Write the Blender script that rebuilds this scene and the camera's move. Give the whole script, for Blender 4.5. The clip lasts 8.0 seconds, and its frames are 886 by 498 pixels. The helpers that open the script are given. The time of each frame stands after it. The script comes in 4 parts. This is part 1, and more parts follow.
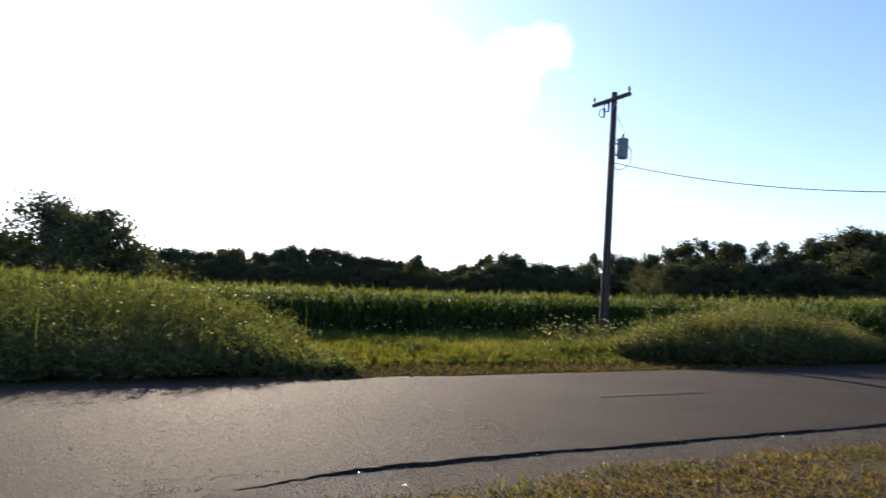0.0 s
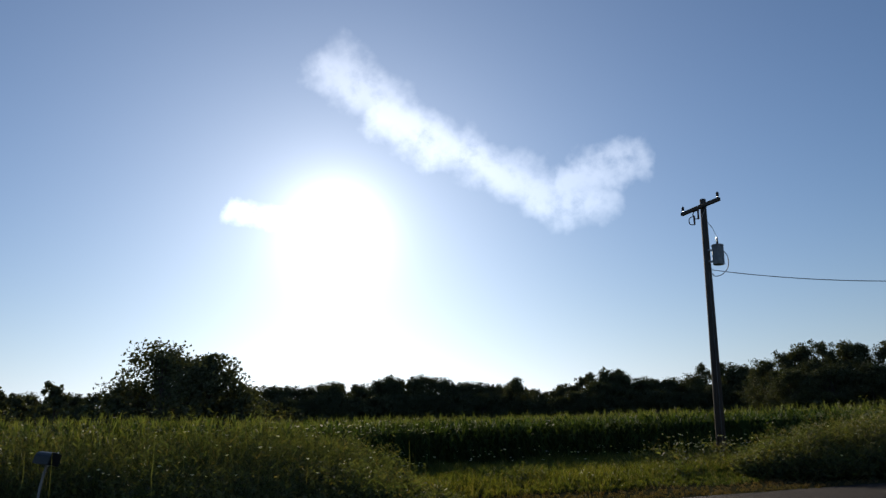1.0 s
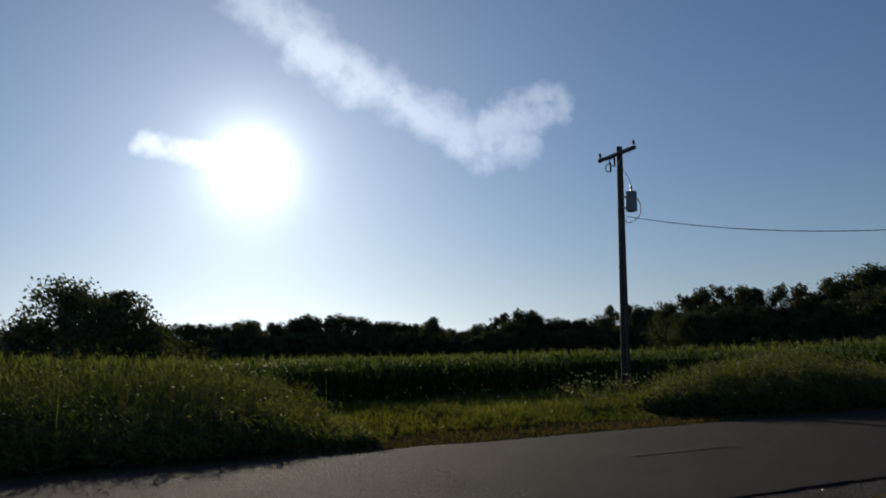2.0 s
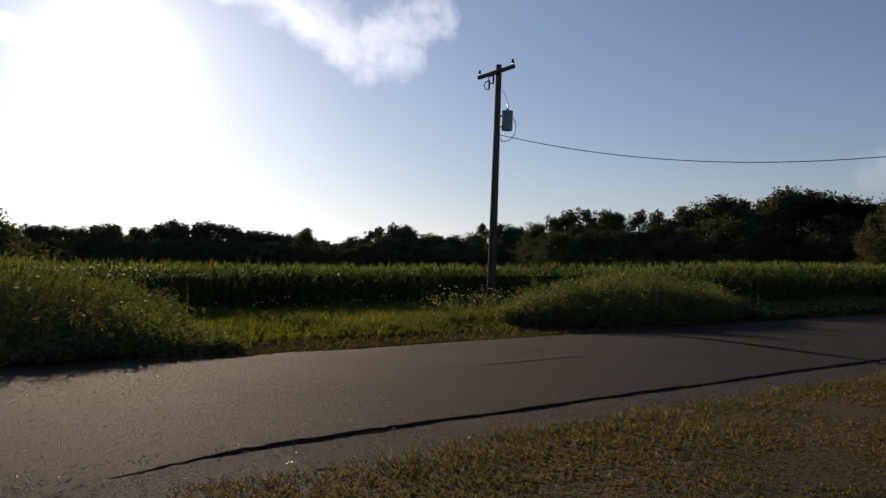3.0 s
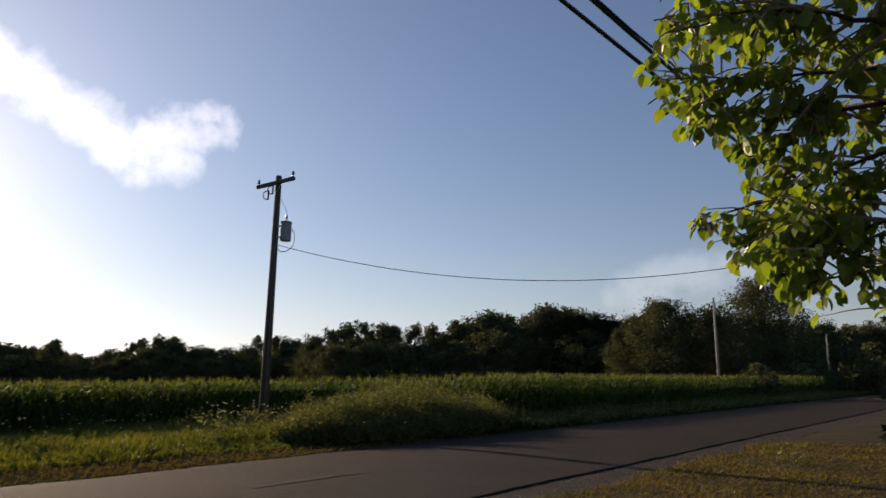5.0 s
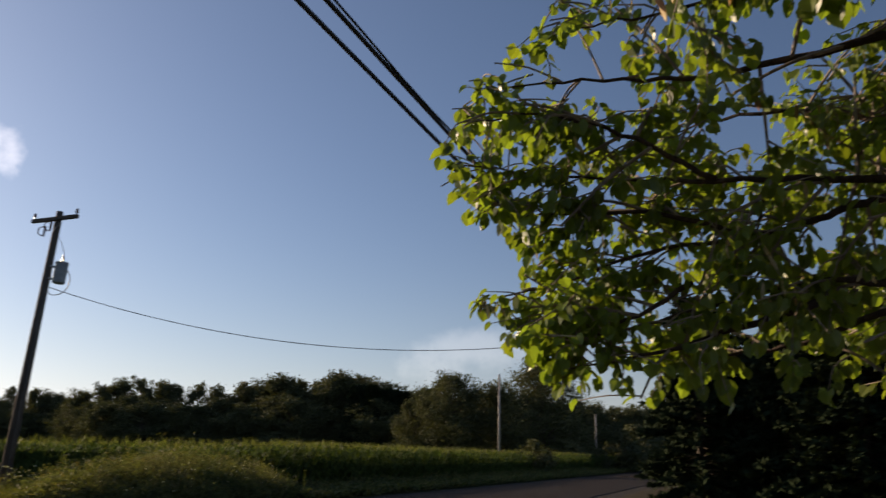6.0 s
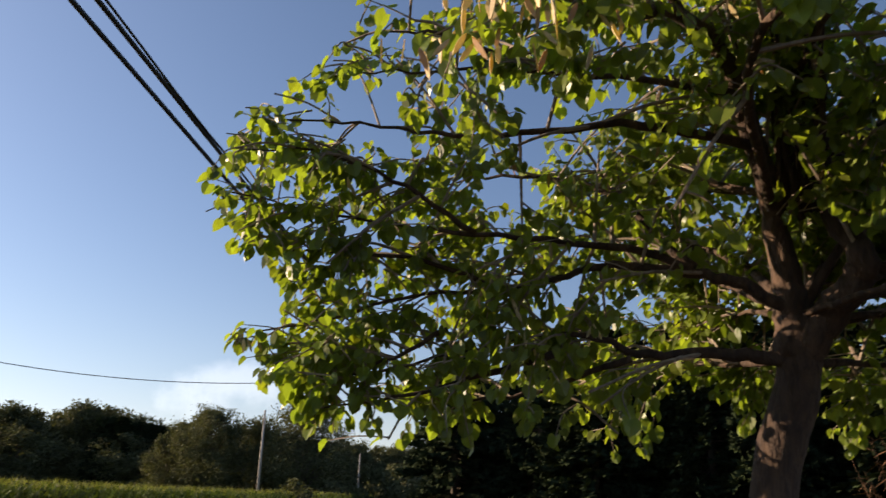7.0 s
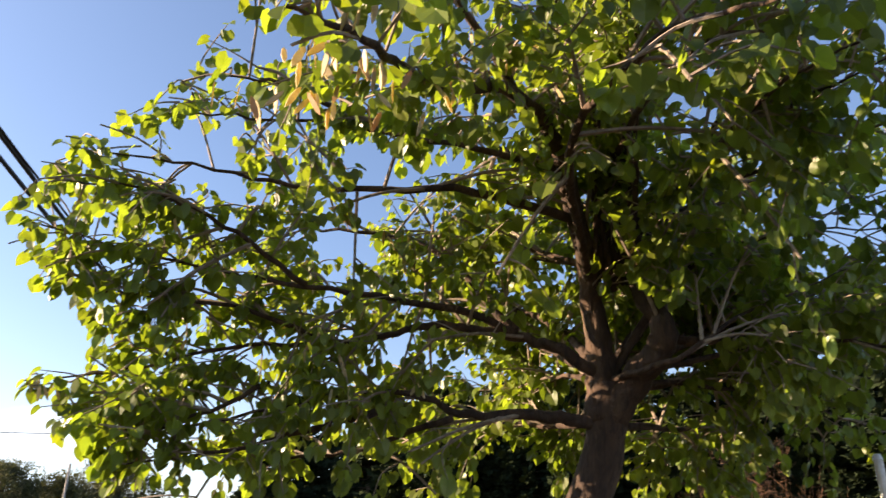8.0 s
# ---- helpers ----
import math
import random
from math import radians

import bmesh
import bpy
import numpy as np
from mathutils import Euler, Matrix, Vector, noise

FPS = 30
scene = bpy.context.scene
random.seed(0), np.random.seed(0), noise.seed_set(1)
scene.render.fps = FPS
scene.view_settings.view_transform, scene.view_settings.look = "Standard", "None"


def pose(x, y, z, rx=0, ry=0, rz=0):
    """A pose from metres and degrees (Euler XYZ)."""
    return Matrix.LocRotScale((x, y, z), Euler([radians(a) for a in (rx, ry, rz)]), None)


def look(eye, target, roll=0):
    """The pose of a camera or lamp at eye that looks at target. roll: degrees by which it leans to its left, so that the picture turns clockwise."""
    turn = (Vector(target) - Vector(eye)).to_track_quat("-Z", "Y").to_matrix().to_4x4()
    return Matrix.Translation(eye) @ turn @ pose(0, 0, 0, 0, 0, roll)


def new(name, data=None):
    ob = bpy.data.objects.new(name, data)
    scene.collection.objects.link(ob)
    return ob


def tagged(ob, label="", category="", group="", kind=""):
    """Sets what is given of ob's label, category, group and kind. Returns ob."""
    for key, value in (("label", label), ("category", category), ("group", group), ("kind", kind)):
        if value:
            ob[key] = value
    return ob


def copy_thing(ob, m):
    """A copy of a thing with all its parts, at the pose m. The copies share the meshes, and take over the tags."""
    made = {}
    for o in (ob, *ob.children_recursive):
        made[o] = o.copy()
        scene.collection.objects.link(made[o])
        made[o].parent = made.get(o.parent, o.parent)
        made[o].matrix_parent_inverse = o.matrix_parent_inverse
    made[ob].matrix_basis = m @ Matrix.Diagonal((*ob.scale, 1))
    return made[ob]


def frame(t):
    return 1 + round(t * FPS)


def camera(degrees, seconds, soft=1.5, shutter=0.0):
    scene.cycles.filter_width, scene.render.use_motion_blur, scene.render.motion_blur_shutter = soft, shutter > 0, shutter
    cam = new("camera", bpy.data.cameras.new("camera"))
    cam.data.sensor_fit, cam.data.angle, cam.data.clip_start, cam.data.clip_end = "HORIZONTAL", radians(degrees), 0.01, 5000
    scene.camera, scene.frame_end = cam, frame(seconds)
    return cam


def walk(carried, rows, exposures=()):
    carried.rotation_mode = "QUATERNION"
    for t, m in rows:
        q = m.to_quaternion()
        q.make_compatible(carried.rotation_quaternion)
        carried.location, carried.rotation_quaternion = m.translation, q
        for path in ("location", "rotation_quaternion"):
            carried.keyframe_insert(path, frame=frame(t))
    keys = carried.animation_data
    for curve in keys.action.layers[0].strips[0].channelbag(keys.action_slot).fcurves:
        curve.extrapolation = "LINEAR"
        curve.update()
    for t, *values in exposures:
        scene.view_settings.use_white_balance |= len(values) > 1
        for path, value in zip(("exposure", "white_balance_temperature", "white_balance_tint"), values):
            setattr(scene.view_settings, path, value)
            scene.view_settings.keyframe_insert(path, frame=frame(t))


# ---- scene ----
cam = camera(61.74, 8.0, soft=1.4, shutter=0.25)
# seconds, x, y, z, yaw, pitch, roll
PATH = [
    (0.0, -0.080, -0.001, 1.576, 0.001, 3.546, -1.643),
    (0.3, -0.084, -0.013, 1.594, 4.776, 4.317, -1.153),
    (0.5, -0.065, -0.017, 1.583, 6.304, 4.896, 0.084),
    (0.7, -0.075, -0.035, 1.611, 5.827, 9.164, 0.374),
    (1.0, -0.099, -0.040, 1.616, 7.682, 13.052, 1.666),
    (1.5, -0.133, -0.019, 1.641, 4.514, 11.460, 1.733),
    (2.0, -0.118, -0.008, 1.643, 1.326, 8.276, 1.562),
    (2.2, -0.114, -0.011, 1.648, -1.067, 5.487, 1.474),
    (3.3, -0.001, 0.030, 1.562, -10.034, 1.463, -0.305),
    (3.5, -0.003, 0.031, 1.561, -11.057, 2.100, -0.027),
    (4.0, 0.020, 0.029, 1.564, -15.858, 4.335, -0.364),
    (4.2, 0.040, 0.025, 1.574, -18.124, 5.505, -0.146),
    (5.3, 0.068, 0.139, 1.595, -28.804, 11.840, 0.370),
    (5.5, 0.087, 0.128, 1.601, -31.820, 12.974, 0.206),
    (6.0, 0.127, 0.087, 1.608, -41.252, 15.359, -1.430),
    (6.5, 0.167, 0.061, 1.608, -50.812, 16.703, -1.760),
    (7.0, 0.179, 0.023, 1.617, -58.749, 18.596, -1.367),
    (7.5, 0.188, -0.010, 1.629, -64.997, 20.714, -1.093),
    (8.0, 0.198, -0.035, 1.628, -71.291, 22.914, -0.576),
]
EXPOSURES = [(0.0, 1.65, 6700, 15), (0.3, 1.55, 6700, 15), (0.5, 1.2, 6600, 13), (0.7, 0.68, 6250, 10), (1.0, 0.2, 6450, 10), (1.5, -0.1, 6400, 9),
             (2.2, -0.22, 6400, 9), (3.3, 0.45, 7750, 19), (4.2, 0.55, 7800, 19), (5.5, 0.65, 7900, 19), (6.5, 0.9, 7950, 18), (7.0, 1.35, 8000, 18),
             (7.5, 1.75, 8100, 19), (8.0, 2.25, 8250, 19)]
walk(cam, [(t, pose(x, y, z, 90 + pitch, roll, yaw)) for t, x, y, z, yaw, pitch, roll in PATH], EXPOSURES)

# ---------------- world and sun ----------------
SUN_AZ, SUN_EL = 15.8, 14.6   # degrees to the left of +y, and above the horizon
sun_dir = Vector((-math.sin(radians(SUN_AZ)) * math.cos(radians(SUN_EL)),
                  math.cos(radians(SUN_AZ)) * math.cos(radians(SUN_EL)), math.sin(radians(SUN_EL))))


def bearing(az, el, r, eye=(0.0, 0.0, 1.6)):
    """The place r metres off in a direction: az degrees to the left of +y, el degrees up."""
    a, e = radians(az), radians(el)
    return Vector(eye) + r * Vector((-math.sin(a) * math.cos(e), math.cos(a) * math.cos(e), math.sin(e)))


class Nodes:
    """A few short hands for node trees."""

    def __init__(self, tree):
        self.tree = tree

    def put(self, kind, **kw):
        n = self.tree.nodes.new(kind)
        ins = kw.pop("ins", {})
        if "operation" in kw:
            n.operation = kw["operation"]
        if "use_clamp" in kw:
            n.use_clamp = kw["use_clamp"]
        if "interpolation_type" in kw:
            n.interpolation_type = kw["interpolation_type"]
        if "data_type" in kw:
            n.data_type, n.blend_type = kw["data_type"], kw["blend_type"]
        for k, v in ins.items():
            if isinstance(v, bpy.types.NodeSocket):
                self.tree.links.new(v, n.inputs[k])
            else:
                n.inputs[k].default_value = v
        return n

    def math(self, op, a, b=0.0, c=0.0, clamp=False):
        return self.put("ShaderNodeMath", operation=op, use_clamp=clamp, ins={0: a, 1: b, 2: c}).outputs[0]

    def ramp(self, x, a, b, lo=0.0, hi=1.0):
        return self.put("ShaderNodeMapRange", interpolation_type="SMOOTHSTEP",
                        ins={"Value": x, "From Min": a, "From Max": b, "To Min": lo, "To Max": hi}).outputs[0]

    def mix(self, f, a, b, mode="MIX"):
        n = self.put("ShaderNodeMix", data_type="RGBA", blend_type=mode)
        for k, v in ((0, f), (6, a), (7, b)):
            if isinstance(v, bpy.types.NodeSocket):
                self.tree.links.new(v, n.inputs[k])
            else:
                n.inputs[k].default_value = v if not isinstance(v, tuple) or len(v) == 4 else (*v, 1)
        return n.outputs[2]

    def noise(self, vec, scale, detail=4.0, rough=0.55):
        return self.put("ShaderNodeTexNoise", ins={"Vector": vec, "Scale": scale, "Detail": detail, "Roughness": rough}).outputs["Fac"]


world = bpy.data.worlds.new("sky")
scene.world = world
world.use_nodes = True
w = Nodes(world.node_tree)
world.node_tree.nodes.clear()
sky = w.put("ShaderNodeTexSky")
sky.sky_type, sky.sun_disc, sky.sun_elevation, sky.sun_rotation = "NISHITA", False, radians(SUN_EL), radians(-SUN_AZ)
sky.altitude, sky.air_density, sky.dust_density, sky.ozone_density = 250, 1.0, 0.3, 2.5
place = w.put("ShaderNodeTexCoord").outputs["Generated"]
ray = w.put("ShaderNodeVectorMath", operation="NORMALIZE", ins={0: place}).outputs[0]
# thin haze round the sun, with the lens glare painted into the sky as its core
toward = w.put("ShaderNodeVectorMath", operation="DOT_PRODUCT", ins={0: ray, 1: sun_dir}).outputs["Value"]
angle = w.math("MULTIPLY", w.math("ARCCOSINE", w.math("MINIMUM", toward, 0.999999)), 57.2958)
core = w.math("MULTIPLY", w.math("EXPONENT", w.math("MULTIPLY", angle, -1 / 1.6)), 36.0)
wide = w.math("MULTIPLY", w.math("EXPONENT", w.math("MULTIPLY", angle, -1 / 16.0)), 3.5)
# pale summer haze low over the whole horizon
height = w.math("MULTIPLY", w.math("ARCSINE", w.put("ShaderNodeSeparateXYZ", ins={0: ray}).outputs[2]), 57.2958)
low = w.math("MULTIPLY", w.math("EXPONENT", w.math("MULTIPLY", w.math("MAXIMUM", height, 0.0), -1 / 6.5)), 0.8)
grey = w.put("ShaderNodeVectorMath", operation="DOT_PRODUCT", ins={0: sky.outputs[0], 1: (0.25, 0.6, 0.15)}).outputs["Value"]
pale = w.put("ShaderNodeVectorMath", operation="SCALE", ins={0: (0.97, 0.98, 1.07), "Scale": grey})
hazy = w.mix(low, sky.outputs[0], pale.outputs[0])
clear = w.put("ShaderNodeVectorMath", operation="MULTIPLY", ins={0: hazy, 1: (0.66, 0.75, 0.88)})
sky_sum = w.put("ShaderNodeVectorMath", operation="ADD", ins={0: clear.outputs[0]})
core_col = w.put("ShaderNodeVectorMath", operation="SCALE", ins={0: (1.0, 0.97, 0.92), "Scale": core})
wide_col = w.put("ShaderNodeVectorMath", operation="SCALE", ins={0: (0.88, 0.97, 1.10), "Scale": wide})
halo_col = w.put("ShaderNodeVectorMath", operation="ADD", ins={0: core_col.outputs[0], 1: wide_col.outputs[0]})
world.node_tree.links.new(halo_col.outputs[0], sky_sum.inputs[1])
# a thin torn cloud: bands along a few lines of the sky, in degrees of bearing (to the right) and height
sep = w.put("ShaderNodeSeparateXYZ", ins={0: ray})
az_deg = w.math("MULTIPLY", w.math("ARCTAN2", sep.outputs[0], sep.outputs[1]), 57.2958)
el_deg = w.math("MULTIPLY", w.math("ARCSINE", sep.outputs[2]), 57.2958)
warp = w.put("ShaderNodeTexNoise", ins={"Vector": ray, "Scale": 9.0, "Detail": 5.0, "Roughness": 0.6})
off = w.put("ShaderNodeVectorMath", operation="SUBTRACT", ins={0: warp.outputs["Color"], 1: (0.5, 0.5, 0.5)})
offs = w.put("ShaderNodeSeparateXYZ", ins={0: off.outputs[0]})
px = w.math("MULTIPLY_ADD", offs.outputs[0], 7.0, az_deg)
py = w.math("MULTIPLY_ADD", offs.outputs[1], 6.0, el_deg)


def band(ax, ay, bx, by, wide):
    """1 in the middle of a band from a to b, 0 at its rim."""
    dx, dy = bx - ax, by - ay
    ll = dx * dx + dy * dy
    qx, qy = w.math("SUBTRACT", px, ax), w.math("SUBTRACT", py, ay)
    t = w.math("DIVIDE", w.math("ADD", w.math("MULTIPLY", qx, dx), w.math("MULTIPLY", qy, dy)), ll, clamp=True)
    ex = w.math("MULTIPLY_ADD", t, -dx, qx)
    ey = w.math("MULTIPLY_ADD", t, -dy, qy)
    d = w.math("SQRT", w.math("ADD", w.math("MULTIPLY", ex, ex), w.math("MULTIPLY", ey, ey)))
    return w.ramp(d, wide, wide * 0.15)


cover = None
for ax, ay, bx, by, wide_of, thick in ((-16.0, 27.0, -11.5, 24.3, 2.8, 0.7), (-11.5, 23.6, -5.0, 19.6, 2.9, 0.95), (-6.0, 20.2, 1.5, 16.9, 2.6, 1.0), (0.5, 17.2, 5.0, 16.6, 2.4, 1.0),
                                       (3.0, 17.7, 8.2, 18.9, 1.9, 1.0), (-24.0, 15.7, -19.0, 15.4, 1.3, 0.9), (40.5, 7.2, 47.0, 8.0, 2.2, 0.28)):
    b = w.math("MULTIPLY", band(ax, ay, bx, by, wide_of), thick)
    cover = b if cover is None else w.math("MAXIMUM", cover, b)
wisp = w.noise(ray, 24.0, 6.0, 0.62)
cover = w.math("MULTIPLY", w.math("POWER", cover, 0.7), w.ramp(wisp, 0.12, 0.56))
cloud = w.put("ShaderNodeVectorMath", operation="SCALE", ins={0: (1.0, 0.98, 0.96), "Scale": w.math("MULTIPLY_ADD", w.math("EXPONENT", w.math("MULTIPLY", angle, -1 / 9.0)), 8.0, 2.8)})
both = w.put("ShaderNodeVectorMath", operation="MULTIPLY_ADD", ins={0: cloud.outputs[0], 1: w.put("ShaderNodeCombineXYZ", ins={0: cover, 1: cover, 2: cover}).outputs[0], 2: sky_sum.outputs[0]}).outputs[0]
back = w.put("ShaderNodeBackground", ins={"Color": both, "Strength": 0.085})
w.put("ShaderNodeOutputWorld", ins={"Surface": back.outputs[0]})

sun = new("sun", bpy.data.lights.new("sun", "SUN"))
sun.data.energy, sun.data.angle, sun.data.color = 4.0, radians(0.53), (1.0, 0.86, 0.68)
sun.matrix_world = look(sun_dir * 50, (0, 0, 0))


# ---------------- materials ----------------
def material(name, colours, scale=8.0, fine=60.0, rough=0.8, bump=0.3, bump_size=0.02, translucent=0.0, spec=0.3, metal=0.0,
             per="", spread=0.25, coords="Object", stretch=(1, 1, 1), tint=None):
    """Two noises mix two or three colours; per: "island" or "object" varies the brightness piece by piece."""
    m = bpy.data.materials.new(name)
    m.use_nodes = True
    n = Nodes(m.node_tree)
    m.node_tree.nodes.clear()
    vec = n.put("ShaderNodeTexCoord").outputs[coords]
    vec = n.put("ShaderNodeMapping", ins={"Vector": vec, "Scale": stretch}).outputs[0]
    big, small = n.noise(vec, scale, 4.0), n.noise(vec, fine, 3.0, 0.65)
    col = n.mix(n.ramp(big, 0.32, 0.68), colours[0], colours[1])
    col = n.mix(n.ramp(small, 0.35, 0.75), col, colours[-1])
    if per:
        src = n.put("ShaderNodeNewGeometry").outputs["Random Per Island"] if per == "island" else n.put("ShaderNodeObjectInfo").outputs["Random"]
        gain = n.ramp(src, 0.0, 1.0, 1 - spread, 1 + spread)
        col = n.put("ShaderNodeVectorMath", operation="SCALE", ins={0: col, "Scale": gain}).outputs[0]
        if tint:
            far = n.put("ShaderNodeMath", operation="FRACT", ins={0: n.math("MULTIPLY", src, 37.7)}).outputs[0]
            col = n.mix(n.ramp(far, 0.8, 1.0, 0.0, 0.8), col, tint)
    b = n.put("ShaderNodeBsdfPrincipled", ins={"Base Color": col, "Roughness": rough, "Metallic": metal, "Specular IOR Level": spec})
    if bump:
        h = n.put("ShaderNodeBump", ins={"Height": small, "Strength": bump, "Distance": bump_size})
        m.node_tree.links.new(h.outputs[0], b.inputs["Normal"])
    out = b.outputs[0]
    if translucent:
        warm = n.mix(1.0, col, (1.32, 1.35, 0.5, 1), "MULTIPLY")
        tr = n.put("ShaderNodeBsdfTranslucent", ins={"Color": warm})
        out = n.put("ShaderNodeMixShader", ins={0: translucent, 1: out, 2: tr.outputs[0]}).outputs[0]
    n.put("ShaderNodeOutputMaterial", ins={"Surface": out})
    return m


ASPHALT = material("asphalt", [(0.015, 0.0122, 0.0108), (0.025, 0.0200, 0.0174), (0.048, 0.0385, 0.033)], 0.45, 70, 0.86, 1.0, 0.02, spec=0.07)
DRIVE = material("worn asphalt", [(0.032, 0.029, 0.027), (0.055, 0.048, 0.043), (0.11, 0.10, 0.09)], 0.9, 45, 0.95, 1.0, 0.03, spec=0.1)
GRAVEL = material("gravel", [(0.024, 0.020, 0.017), (0.040, 0.033, 0.027), (0.075, 0.063, 0.052)], 1.5, 55, 0.95, 1.0, 0.03, spec=0.1)
SOIL = material("field ground", [(0.034, 0.032, 0.016), (0.052, 0.042, 0.022), (0.028, 0.034, 0.013)], 0.25, 12, 1.0, 0.3, 0.03, spec=0.0)
LAWN = material("dry lawn", [(0.040, 0.034, 0.016), (0.070, 0.046, 0.025), (0.030, 0.027, 0.013)], 0.7, 22, 0.95, 0.8, 0.03, spec=0.1)
BLADE = material("lawn grass", [(0.075, 0.068, 0.027), (0.150, 0.094, 0.046), (0.105, 0.076, 0.036)], 0.7, 4, 0.8, 0, translucent=0.35, per="island", spread=0.4)
WEED = material("weeds", [(0.060, 0.082, 0.030), (0.115, 0.115, 0.050), (0.085, 0.095, 0.040)], 0.5, 5, 0.65, 0, translucent=0.42, per="island", spread=0.45, tint=(0.18, 0.14, 0.06))
GRASS = material("verge grass", [(0.065, 0.085, 0.02), (0.135, 0.13, 0.028), (0.085, 0.10, 0.022)], 0.4, 3, 0.6, 0, translucent=0.45, per="island", spread=0.35, tint=(0.24, 0.19, 0.08))
FLOWER = material("white flower heads", [(0.75, 0.74, 0.68), (0.65, 0.64, 0.55), (0.8, 0.8, 0.75)], 4, 40, 0.8, 0, translucent=0.4)
CORN = material("corn leaves", [(0.045, 0.075, 0.024), (0.075, 0.10, 0.034), (0.06, 0.088, 0.028)], 0.3, 5, 0.72, 0, translucent=0.32, per="island", spread=0.4, spec=0.08)
# darker matte copy of the corn green: the shade between the stalks as colour
CORN_SHADE = material("shaded corn mass", [(0.035, 0.06, 0.018), (0.055, 0.08, 0.024), (0.045, 0.07, 0.02)], 0.6, 6, 1.0, 0.5, 0.2, spec=0.0)
TASSEL = material("corn tassels", [(0.10, 0.12, 0.04), (0.16, 0.155, 0.06), (0.09, 0.12, 0.035)], 2, 12, 0.7, 0, translucent=0.4, per="island")
FOLIAGE = material("tree foliage", [(0.070, 0.078, 0.042), (0.105, 0.108, 0.058), (0.085, 0.090, 0.048)], 0.15, 2, 0.8, 0, translucent=0.16, per="island", spread=0.25, spec=0.1)
NEEDLES = material("conifer needles", [(0.016, 0.026, 0.013), (0.027, 0.038, 0.018), (0.022, 0.032, 0.015)], 0.5, 8, 0.95, 0, translucent=0.05, per="island", spread=0.3, spec=0.04)
REDBUD = material("heart leaves", [(0.118, 0.176, 0.032), (0.190, 0.235, 0.052), (0.146, 0.203, 0.040)], 1.5, 25, 0.36, 0.15, 0.002, translucent=0.58, per="island", spread=0.35, tint=(0.17, 0.20, 0.03), spec=0.55)
REDBUD_ONE = material("heart leaves apart", [(0.118, 0.176, 0.032), (0.190, 0.235, 0.052), (0.146, 0.203, 0.040)], 12, 60, 0.36, 0.15, 0.002, translucent=0.58, per="object", spread=0.35, tint=(0.17, 0.20, 0.03), spec=0.55)
POD = material("dry seed pods", [(0.50, 0.39, 0.22), (0.68, 0.57, 0.38), (0.56, 0.43, 0.25)], 20, 90, 0.6, 0.2, 0.002, translucent=0.3, per="object", spread=0.3, tint=(0.45, 0.2, 0.08))
BARK = material("reddish bark", [(0.042, 0.026, 0.019), (0.095, 0.058, 0.038), (0.03, 0.02, 0.016)], 5, 26, 0.9, 1.0, 0.03, stretch=(1, 1, 0.3))
TWIG = material("grey-brown twigs", [(0.20, 0.155, 0.12), (0.32, 0.26, 0.21), (0.15, 0.115, 0.09)], 6, 40, 0.8, 0.3, 0.004)
TRUNK = material("grey bark", [(0.07, 0.055, 0.042), (0.11, 0.09, 0.07), (0.05, 0.04, 0.03)], 3, 14, 0.95, 1.0, 0.05, stretch=(1, 1, 0.25))
POLE = material("weathered pole wood", [(0.085, 0.068, 0.055), (0.13, 0.105, 0.085), (0.055, 0.043, 0.035)], 6, 30, 0.9, 0.7, 0.01, stretch=(1, 1, 0.06))
PALE_POLE = material("pale pole wood", [(0.30, 0.27, 0.24), (0.42, 0.39, 0.35), (0.22, 0.2, 0.17)], 6, 30, 0.9, 0.5, 0.01, stretch=(1, 1, 0.06))
STEEL = material("galvanised steel", [(0.30, 0.31, 0.32), (0.42, 0.43, 0.44), (0.25, 0.25, 0.26)], 6, 40, 0.5, 0.2, 0.003, metal=0.6)
TANK = material("grey transformer paint", [(0.22, 0.24, 0.25), (0.30, 0.32, 0.33), (0.17, 0.18, 0.18)], 5, 40, 0.5, 0.15, 0.003)
CERAMIC = material("brown glazed insulator", [(0.06, 0.035, 0.025), (0.10, 0.06, 0.045), (0.05, 0.03, 0.02)], 8, 40, 0.25, 0.0)
CABLE = material("black cable", [(0.018, 0.018, 0.019), (0.03, 0.03, 0.03), (0.022, 0.022, 0.022)], 4, 60, 0.55, 0.1, 0.002)
WIRE = material("grey wire", [(0.12, 0.12, 0.125), (0.18, 0.18, 0.18), (0.1, 0.1, 0.1)], 4, 60, 0.5, 0.0)
BLACK = material("black mailbox paint", [(0.008, 0.008, 0.009), (0.014, 0.014, 0.014), (0.02, 0.018, 0.016)], 5, 50, 0.35, 0.1, 0.002, spec=0.3)
WHITE = material("white paint", [(0.72, 0.72, 0.70), (0.80, 0.80, 0.78), (0.6, 0.59, 0.55)], 5, 40, 0.5, 0.1, 0.002)
DEAD = material("dead brown twigs", [(0.085, 0.045, 0.026), (0.14, 0.08, 0.045), (0.06, 0.036, 0.022)], 3, 20, 0.9, 0.0, per="island", spread=0.4, translucent=0.2)


# ---------------- mesh helpers ----------------
def ob_from(name, verts, faces, mat, parent=None, label="", smooth=False):
    me = bpy.data.meshes.new(name)
    me.from_pydata([tuple(v) for v in verts], [], [tuple(f) for f in faces])
    me.materials.append(mat)
    if smooth:
        me.polygons.foreach_set("use_smooth", [True] * len(me.polygons))
    me.update()
    ob = new(name, me)
    ob.parent = parent
    if label:
        ob["label"] = label
    return ob


